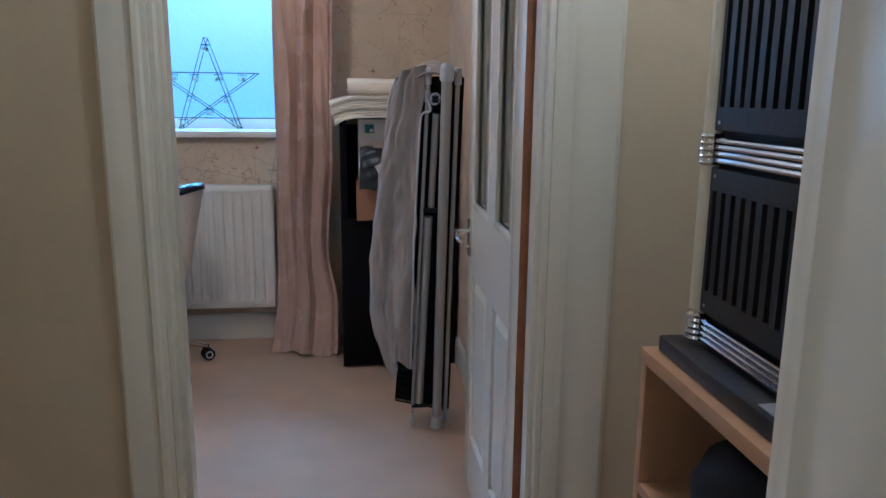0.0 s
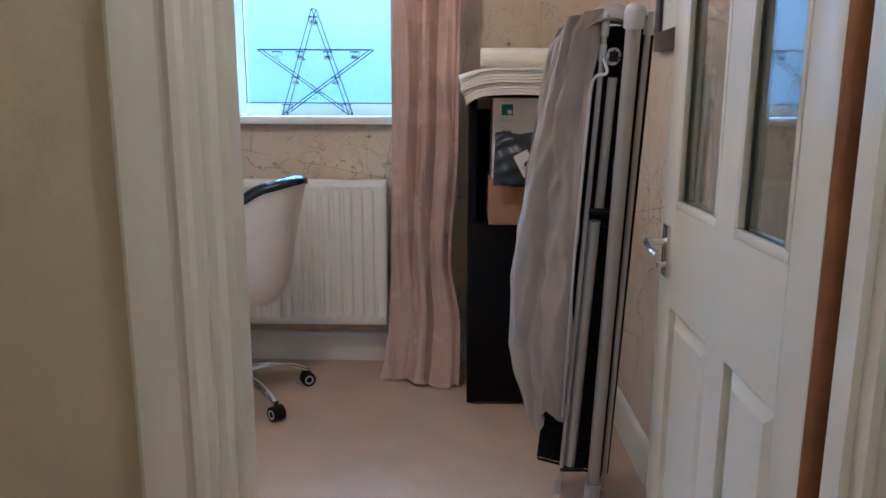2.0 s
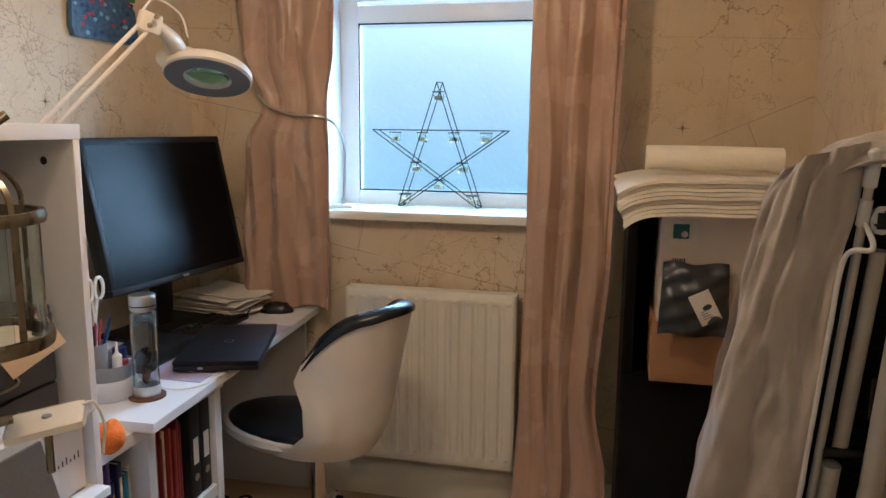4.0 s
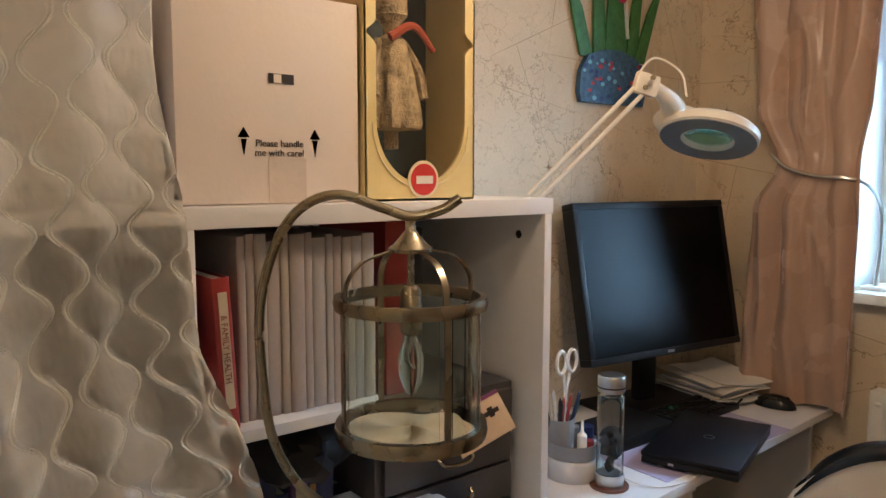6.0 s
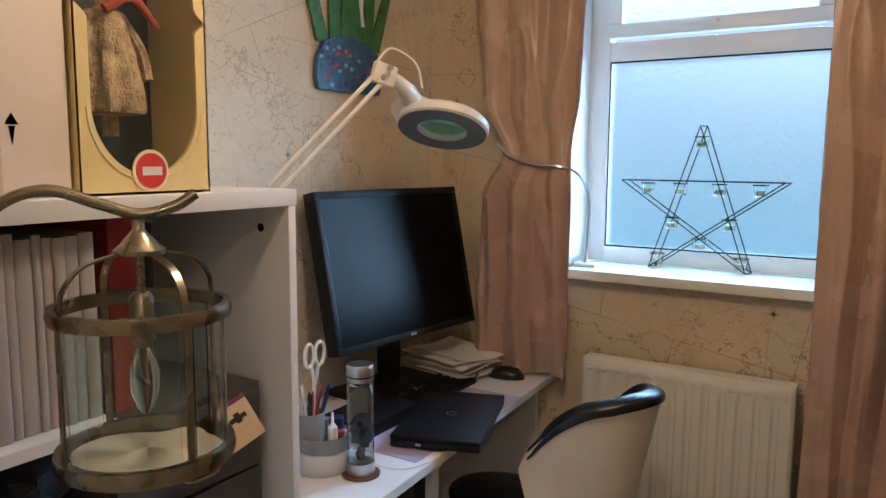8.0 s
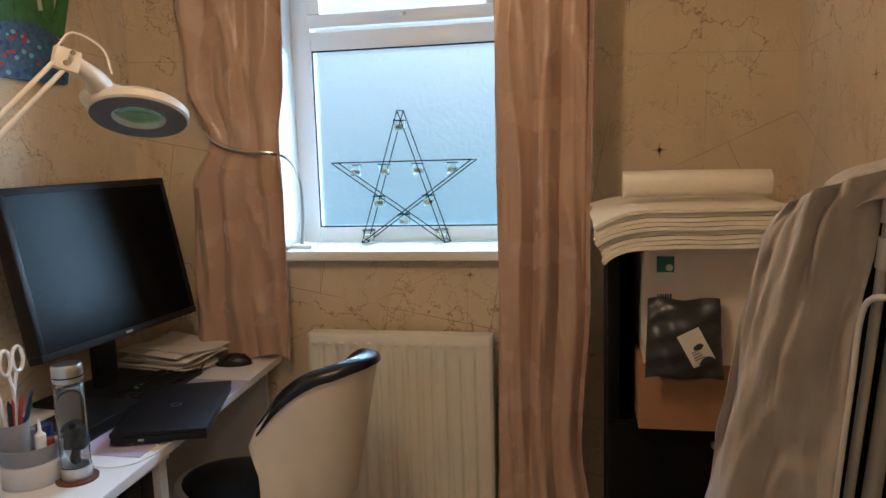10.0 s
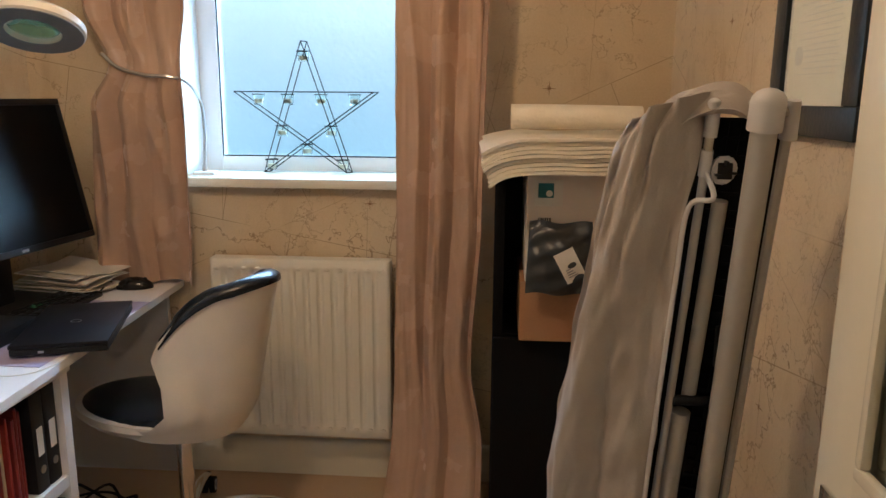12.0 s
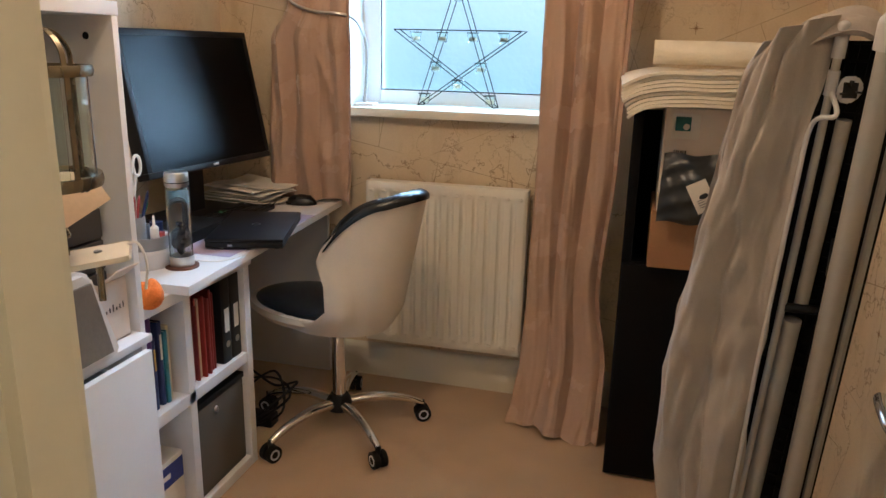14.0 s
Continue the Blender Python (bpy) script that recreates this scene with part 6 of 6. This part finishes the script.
def mail_bag():
    m = thing("mailing_bag", "dark grey plastic mailing bag with a white tag", "parcel bag", (0.09, 3.375, 0.926))

    def place(u, v, s):
        pu = math.sin(math.pi * u) ** 0.5 * math.sin(math.pi * v) ** 0.5
        x = -0.012 + 0.185 * u + 0.015 * v * (1 - 2 * u) * 0.5
        y = 3.385 - 0.03 * (1 - v) + s * 0.03 * pu + 0.006 * math.sin(11 * u + 7 * v) + 0.004 * math.sin(23 * v - 9 * u)
        return Vector((x, y, 0.905 + 0.195 * v + 0.004 * math.sin(9 * u)))

    bm = bmesh.new()
    sheet(bm, lambda u, v: place(u, v, -1), 26, 26)
    sheet(bm, lambda u, v: place(u, v, 0.3), 26, 26)
    bmesh.ops.remove_doubles(bm, verts=bm.verts, dist=0.0008)
    part("bag", bm, MAILER, m, smooth=60)
    tg = part("tag", B(((-0.028, -0.001, -0.045), (0.028, 0.001, 0.045)), bevel=0.0004), PAPERW, m, "white paper address tag", local=True)
    tg.matrix_basis = base_of(m).inverted() @ pose(0.105, 3.335, 0.99, 6, -28, 0)
    for i in range(4):
        part("print_bar", B(((-0.016, -0.0022, -0.03 + 0.007 * i), (0.010 - 0.004 * i, -0.0012, -0.0275 + 0.007 * i))), GREYP, tg, local=True)


mail_bag()


def foam_sheets():
    f = thing("foam_wrap_stack", "stack of white foam packing sheets on the cabinet", "packing foam", (0.15, 3.5, 1.206))
    for i in range(9):
        bm = bmesh.new()

        def place(u, v, i=i):
            left, front = math.exp(-u / 0.10), math.exp(-v / 0.16)
            sag = 0.020 * left + 0.022 * left * front
            ruffle = 0.0025 * math.sin(9 * u) * math.sin(7 * v + 0.4) + 0.0010 * math.sin(17 * u + 0.5 * i)
            return Vector((-0.118 + 0.0035 * i * (0.4 + left) * -0.6 + 0.43 * u + 0.004 * math.sin(9 * v + i), 3.285 + 0.003 * ((i * 5) % 4) + 0.46 * v, 1.2475 + 0.0105 * i - sag + ruffle))
        sheet(bm, place, 40, 30, 0.0088)
        part("sheet", bm, FOAM, f)
    bm = bmesh.new()
    tube(bm, [(-0.06, 3.50, 1.378), (0.1, 3.50, 1.378), (0.3, 3.505, 1.375)], 0.034, 18, 4)
    part("roll", bm, FOAM, f, "rolled foam sheet")


foam_sheets()


def ironing_board():
    """A folded ironing board stood on end: grey cover, dark underside, folded tube legs."""
    b = thing("ironing_board", "folded ironing board in a loose grey cotton cover", "ironing board", (0.2, 2.7, 0.0))

    def A(x, y, z):
        return Vector((x, y, z))

    def line(top, bot, z):
        k = z / 1.43
        return bot + (top - bot) * k

    t1, b1 = A(0.28, 2.47, 1.43), A(0.285, 2.74, 0.0)
    t2, b2 = A(0.224, 2.53, 1.43), A(0.185, 2.76, 0.0)
    bm = bmesh.new()
    rod(bm, line(t1, b1, 0.02), line(t1, b1, 1.40), 0.0185)
    part("main_tube", bm, GREYM, b, "thick grey enamelled leg tube")
    bm = bmesh.new()
    rod(bm, line(t2, b2, 0.02), line(t2, b2, 1.40), 0.007)
    part("thin_tube", bm, GREYM, b, "thin grey leg tube")
    for t, bt, r, at, deep in ((t1, b1, 0.0245, 1.388, 0.040), (t2, b2, 0.0105, 1.375, 0.05)):
        bm = bmesh.new()
        d = (t - bt).normalized()
        p = line(t, bt, at)
        rod(bm, p, p + d * deep, r, seg=18)
        bmesh.ops.create_uvsphere(bm, u_segments=18, v_segments=8, radius=r, matrix=Matrix.Translation(p + d * deep) @ Matrix.Diagonal((1, 1, 0.8, 1)))
        part("end_cap", bm, LGREY, b, "pale grey plastic end cap")
        part("foot_cap", rod(bmesh.new(), line(t, bt, 0.0) + Vector((0, 0, 0.0)), line(t, bt, 0.06), r, seg=16), LGREY, b)
    part("sleeve", rod(bmesh.new(), line(t2, b2, 1.315), line(t2, b2, 1.355), 0.0095, seg=14), LGREY, b)
    part("rear_cap", rod(bmesh.new(), A(0.322, 2.502, 1.375), A(0.322, 2.49, 1.43), 0.013, 0.010, seg=14), LGREY, b)
    bm = bmesh.new()
    tube(bm, [A(0.322, 2.50, 1.41), A(0.322, 2.60, 0.9), A(0.322, 2.76, 0.02)], 0.008, 8)
    part("side_rail", bm, GREYM, b)
    bm = bmesh.new()
    tube(bm, [A(0.33, 2.50, 1.40), A(0.30, 2.49, 1.42), A(0.26, 2.53, 1.425), A(0.21, 2.59, 1.425)], 0.006, 8)
    part("top_bar", bm, GREYM, b)
    for z0, z1, dx, rad in ((0.927, 1.275, 0.034, 0.0125), (0.10, 0.895, 0.026, 0.0165)):
        bm = bmesh.new()
        p, q = line(t2, b2, z0), line(t2, b2, z1)
        rod(bm, p + Vector((dx, 0.012, 0)), q + Vector((dx, 0.012, 0)), rad)
        part("folded_leg", bm, GREYM, b, "grey folded leg section")
        rod_c = bmesh.new()
        rod(rod_c, p + Vector((dx - 0.03, 0.0, -0.004)), p + Vector((dx + 0.04, 0.0, -0.004)), 0.009)
        part("pivot", rod_c, BLACKP, b)
    ringp = line(t2, b2, 1.325) + Vector((0.027, -0.014, 0))
    shape = [(x_ * 0.82, z_ * 0.82) for x_, z_ in [(-0.016, 0.026), (0.010, 0.028), (0.024, 0.010), (0.020, -0.012), (0.002, -0.028), (-0.020, -0.024), (-0.026, 0.0)]]
    bm = bmesh.new()
    f0, f1 = [bm.verts.new(ringp + Vector((x_, 0.0, z_))) for x_, z_ in shape], [bm.verts.new(ringp + Vector((x_ * 0.86, 0.022, z_ * 0.86))) for x_, z_ in shape]
    bm.faces.new(f0)
    bm.faces.new(f1[::-1])
    for k in range(7):
        bm.faces.new((f0[k], f0[(k + 1) % 7], f1[(k + 1) % 7], f1[k]))
    bmesh.ops.bevel(bm, geom=bm.edges[:], offset=0.003, segments=2, affect="EDGES")
    plug = part("mains_plug", bm, LGREY, b, "pale grey mains plug hanging by its lead")
    part("pin_plate", B((tuple(ringp + Vector((-0.012, -0.0012, -0.013))), tuple(ringp + Vector((0.010, -0.0004, 0.012))))), BLACKP, plug)
    for x_, z_, w_, h_ in ((-0.002, 0.011, 0.0035, 0.009), (0.010, -0.003, 0.008, 0.003), (-0.013, -0.006, 0.006, 0.003)):
        part("pin", B((tuple(ringp + Vector((x_ - w_ / 2, -0.016, z_ - h_ / 2))), tuple(ringp + Vector((x_ + w_ / 2, -0.0012, z_ + h_ / 2))))), BLACKP, plug)
    part("latch", B(((0.265, 2.56, 1.0), (0.283, 2.575, 1.07)), bevel=0.003), BLACKP, b)

    # dark expanded-metal underside behind the tubes
    ud = bmesh.new()
    lo, hi = (A(0.12, 2.80, 0.10), A(0.33, 2.77, 0.06)), (A(0.20, 2.60, 1.40), A(0.345, 2.55, 1.40))

    def under(u, v):
        return lo[0].lerp(lo[1], u).lerp(hi[0].lerp(hi[1], u), v)

    for i in range(10):
        u = i / 9
        box_p = [under(u, 0), under(u, 1)]
        tube(ud, box_p, 0.0022, 4, 1, smooth=False)
    for j in range(46):
        v = j / 45
        tube(ud, [under(0, v), under(1, v)], 0.004, 4, 1, smooth=False)
    part("mesh_top", ud, MESHB, b, "black expanded-metal board")
    part("board_frame", sheet(bmesh.new(), lambda u, v: under(u * 1.06, v) + Vector((0.0, 0.022, 0)), 2, 4, 0.004), MESHB, b)

    # loose cover, gathered round the nose and hanging in folds
    def cover(u, v):
        near = Vector((0.222, 2.545, 0)).lerp(Vector((0.188, 2.70, 0)), 1 - v)
        w = 0.112 + 0.095 * math.sin(math.pi * min(1, 1.02 - v) * 0.62) ** 0.9
        w *= min(1, 0.40 + 3.0 * v) * (0.84 + 0.16 * min(1, 2 * v))
        if v > 0.93:
            w *= 1 - 0.15 * ((v - 0.93) / 0.07) ** 2
        far = near + Vector((-w * 0.86, w * 0.75, 0))
        p = near.lerp(far, u)
        f = 1.3 * math.sqrt(math.sin(4.6 * u + 2.6 * v + 0.3) ** 2 + 0.05) + 0.5 * math.sqrt(math.sin(8 * u - 3.2 * v + 1) ** 2 + 0.04) + 0.5 * (1 - 2 * abs(noise.noise((3.2 * u + 2.2 * v, 3.6 * v - 1.5 * u, 4.1)))) - 1.1
        bulge = 0.045 * math.sin(math.pi * min(1, u * 1.05)) ** 0.7
        n = Vector((-0.66, -0.75, 0))
        z = 0.27 + 1.172 * v + 0.05 * math.sin(5.0 * u) * (1 - v) ** 4 - 0.10 * u * max(0, v - 0.85) * 3
        return Vector((0, 0, z)) + p + n * (bulge + 0.034 * f * (1 - 0.35 * v) - 0.017 * math.exp(-22 * math.sin(3.6 * u + 2.4 * v + 0.5 * math.sin(5 * v)) ** 2) + 0.022 * (0.5 - abs(noise.noise((4 * u + 1.4 * v, 6 * v, 0.7)))) + 0.008 * noise.noise((11 * u, 19 * v, 2.7)))

    bm = bmesh.new()
    sheet(bm, cover, 60, 90, 0.0015)
    part("cover", bm, GREYF, b, "crumpled grey cotton cover", smooth=60)
    cr = bmesh.new()
    hem = [cover(0.03, v) + Vector((0.006, -0.008, 0)) for v in (0.02, 0.15, 0.3, 0.45, 0.6, 0.75, 0.85)]
    tube(cr, hem + [A(0.228, 2.515, 1.285), ringp + Vector((-0.026, 0.008, -0.004))], 0.0042, 8)
    part("mains_lead", cr, LGREY, b, "pale mains lead hanging down the cover")
    over = spline([(0.150, 2.63, 1.375), (0.172, 2.61, 1.418), (0.21, 2.585, 1.444), (0.26, 2.56, 1.446), (0.305, 2.545, 1.415)], 6)

    def drape(u, v):
        p = over[min(len(over) - 1, int(u * (len(over) - 1)))]
        w = (v - 0.5) * (0.15 - 0.05 * u)
        return p + Vector((0.25 * w, w, -1.6 * w * w / 0.15 + 0.006 * math.sin(26 * v + 4 * u) + 0.004 * math.sin(43 * v - 6 * u)))

    dr = bmesh.new()
    sheet(dr, drape, len(over) - 1, 30, 0.002)
    part("gathered_cloth", dr, GREYF, b, smooth=60)


ironing_board()


def picture():
    p = thing("picture_frame", "black framed printed certificate on the wall", "picture frame", (XR, 2.8, 1.36))
    y0, y1, z0, z1, x = 2.60, 2.985, 1.365, 1.92, XR - 0.003
    fw = 0.055
    part("frame", B(((x - 0.02, y0, z0), (x, y1, z0 + fw)), ((x - 0.02, y0, z1 - fw), (x, y1, z1)), ((x - 0.02, y0, z0 + fw), (x, y0 + fw, z1 - fw)), ((x - 0.02, y1 - fw, z0 + fw), (x, y1, z1 - fw)), bevel=0.003), mat("slate_black_frame", (0.022, 0.028, 0.033), 0.3, vary=0.15), p)
    pr = part("print", B(((x - 0.009, y0 + fw, z0 + fw), (x - 0.005, y1 - fw, z1 - fw))), PAPERW, p, "pale print with lines of small text")
    for k in range(24):
        part("text_line", B(((x - 0.0098, y0 + fw + 0.05, z0 + 0.11 + 0.0105 * k), (x - 0.0091, y1 - fw - 0.05 - 0.03 * (k % 3), z0 + 0.1115 + 0.0105 * k))), LGREY, pr)
    em = bmesh.new()
    rod(em, (x - 0.0091, 2.72, 1.68), (x - 0.0099, 2.72, 1.68), 0.032, seg=24)
    part("emblem", em, LGREY, pr, "grey umbrella emblem")
    em = bmesh.new()
    rod(em, (x - 0.0091, 2.87, 1.51), (x - 0.0099, 2.87, 1.51), 0.018, seg=24)
    part("seal", em, LGREY, pr)
    g = part("glass", B(((x - 0.013, y0 + fw, z0 + fw), (x - 0.011, y1 - fw, z1 - fw))), CLEAR, p)
    g.visible_shadow = False


picture()


# ---- compass stars printed on the wallpaper ----
def compass(m, size, wall):
    bm = bmesh.new()
    pts = []
    for k in range(16):
        r = size * (1.0 if k % 4 == 0 else 0.42 if k % 2 == 0 else 0.16)
        pts.append(bm.verts.new((r * math.cos(math.pi * k / 8), r * math.sin(math.pi * k / 8), 0)))
    f = bm.faces.new(pts)
    bmesh.ops.solidify(bm, geom=[f], thickness=0.0003)
    ob = part("compass_print", bm, bpy.data.materials["map_ink"], wall, local=True)
    ob.matrix_basis = m


mat("map_ink", (0.26, 0.15, 0.07), 0.75, vary=0.25, scale=60)
ww, we, wl = bpy.data.objects["wall_window"], bpy.data.objects["wall_east"], bpy.data.objects["wall_west"]
for x, z in ((-0.545, 1.055), (0.075, 1.46), (-0.02, 1.93), (-1.66, 1.72)):
    compass(pose(x, YW - 0.0008, z, 90, 0, 0), 0.026, ww)
for y, z in ((2.93, 0.78), (3.35, 1.62), (2.62, 1.12)):
    compass(pose(XR - 0.0008, y, z, 90, 0, 90), 0.026, we)
for y, z in ((2.75, 1.70), (3.2, 1.52), (2.5, 1.98)):
    compass(pose(XL + 0.0008, y, z, 90, 0, 90), 0.024, wl)


# ---- landing alcove ----
def hall_shelf():
    s = thing("wooden_shelf_unit", "low beech-effect shelf unit in the alcove", "shelf unit", (0.62, 0.9, 0))
    x0, x1, y0, y1 = 0.455, 0.80, 0.64, 1.115
    part("top_board", B(((x0, y0, 0.885), (x1, y1, 0.91)), bevel=0.002), BEECH, s)
    part("side_panel", B(((x0 + 0.004, y1 - 0.02, 0), (x1, y1, 0.885)), bevel=0.001), BEECH, s)
    part("side_panel", B(((x0 + 0.004, y0, 0), (x1, y0 + 0.02, 0.885)), bevel=0.001), BEECH, s)
    for z in (0.04, 0.34, 0.64):
        part("shelf", B(((x0 + 0.004, y0 + 0.02, z), (x1, y1 - 0.02, z + 0.02)), bevel=0.001), BEECH, s)
    part("back_panel", B(((x1 - 0.006, y0 + 0.02, 0), (x1, y1 - 0.02, 0.885))), BEECH, s)


hall_shelf()
hb = bmesh.new()
bmesh.ops.create_uvsphere(hb, u_segments=28, v_segments=16, radius=1)
for v in hb.verts:
    k = 1 + 0.05 * math.sin(6 * v.co.x + 4 * v.co.y)
    v.co = Vector((0.60 + 0.11 * v.co.x * k, 0.93 + 0.12 * v.co.y * k, max(0.661, 0.725 + 0.072 * v.co.z * k)))
solo("black_hat", hb, mat("black_felt", (0.008, 0.008, 0.009), 0.9, vary=0.2, fine=300, bump=0.4), "soft black hat lying on the shelf", "hat")


def rack():
    """Black slotted panels between ivory posts with ribbed chrome collars."""
    r = thing("slotted_media_rack", "black slotted rack with ivory posts and chrome collars", "media rack", (0.62, 0.85, 0.91))
    xf, ya, yb = 0.515, 0.66, 1.035
    part("plinth", B(((0.475, 0.645, 0.911), (0.79, 1.09, 0.94)), bevel=0.006), BRONZE, r)
    for y in (1.045, 0.67):
        for z0, z1 in ((1.00, 1.235), (1.285, 1.60)):
            part("post", rod(bmesh.new(), (xf + 0.004, y, z0), (xf + 0.004, y, z1), 0.014, seg=18), IVORY, r)
        for z in (0.945, 1.235, 1.60):
            cl = bmesh.new()
            prof = [(0.0, z)]
            for k in range(5):
                prof += [(0.0165, z + 0.010 * k + 0.001), (0.0185, z + 0.010 * k + 0.005), (0.0165, z + 0.010 * k + 0.009)]
            prof += [(0.0, z + 0.05)]
            lathe(cl, prof, (xf + 0.004, y, 0), 20)
            part("collar", cl, CHROME, r, "ribbed chrome collar")
    for z in (0.945, 1.235, 1.60):
        bm = bmesh.new()
        for k in range(4):
            rod(bm, (xf + 0.004, ya + 0.02, z + 0.009 + 0.010 * k), (xf + 0.004, yb - 0.012, z + 0.009 + 0.010 * k), 0.0045, seg=8)
        part("trim_strip", bm, CHROME, r, "ribbed chrome strip")
    for z0, z1 in ((1.0, 1.232), (1.29, 1.595)):
        part("panel_back", B(((xf + 0.012, ya + 0.015, z0), (xf + 0.016, yb - 0.01, z1))), BLACKP, r)
        n = 12
        w = (yb - ya - 0.03) / n
        bm = B(((xf - 0.0004, ya + 0.015, z0), (xf + 0.008, yb - 0.006, z0 + 0.035)))
        part("panel_rail", bm, BRONZE, r)
        bm = B(((xf - 0.0004, ya + 0.015, z1 - 0.035), (xf + 0.008, yb - 0.006, z1)))
        part("panel_rail", bm, BRONZE, r)
        for k in range(n + 1):
            y = ya + 0.015 + w * k
            part("slat", B(((xf, y, z0 + 0.035), (xf + 0.008, min(y + w * 0.55, yb - 0.006), z1 - 0.035))), BRONZE, r)
        for y in (ya + 0.03, yb - 0.02):
            for z in (z0 + 0.012, z1 - 0.012):
                part("screw", rod(bmesh.new(), (xf - 0.002, y, z), (xf, y, z), 0.003, seg=8), STEEL, r)
    part("cabinet_body", B(((0.535, 0.66, 0.94), (0.79, 1.05, 1.65))), BLACKP, r)


rack()
solo("grey_card", B(((0.485, 0.70, 0.9405), (0.512, 0.79, 0.9425)), bevel=0.0005), GREYP, "thin grey card lying on the rack's plinth", "card")
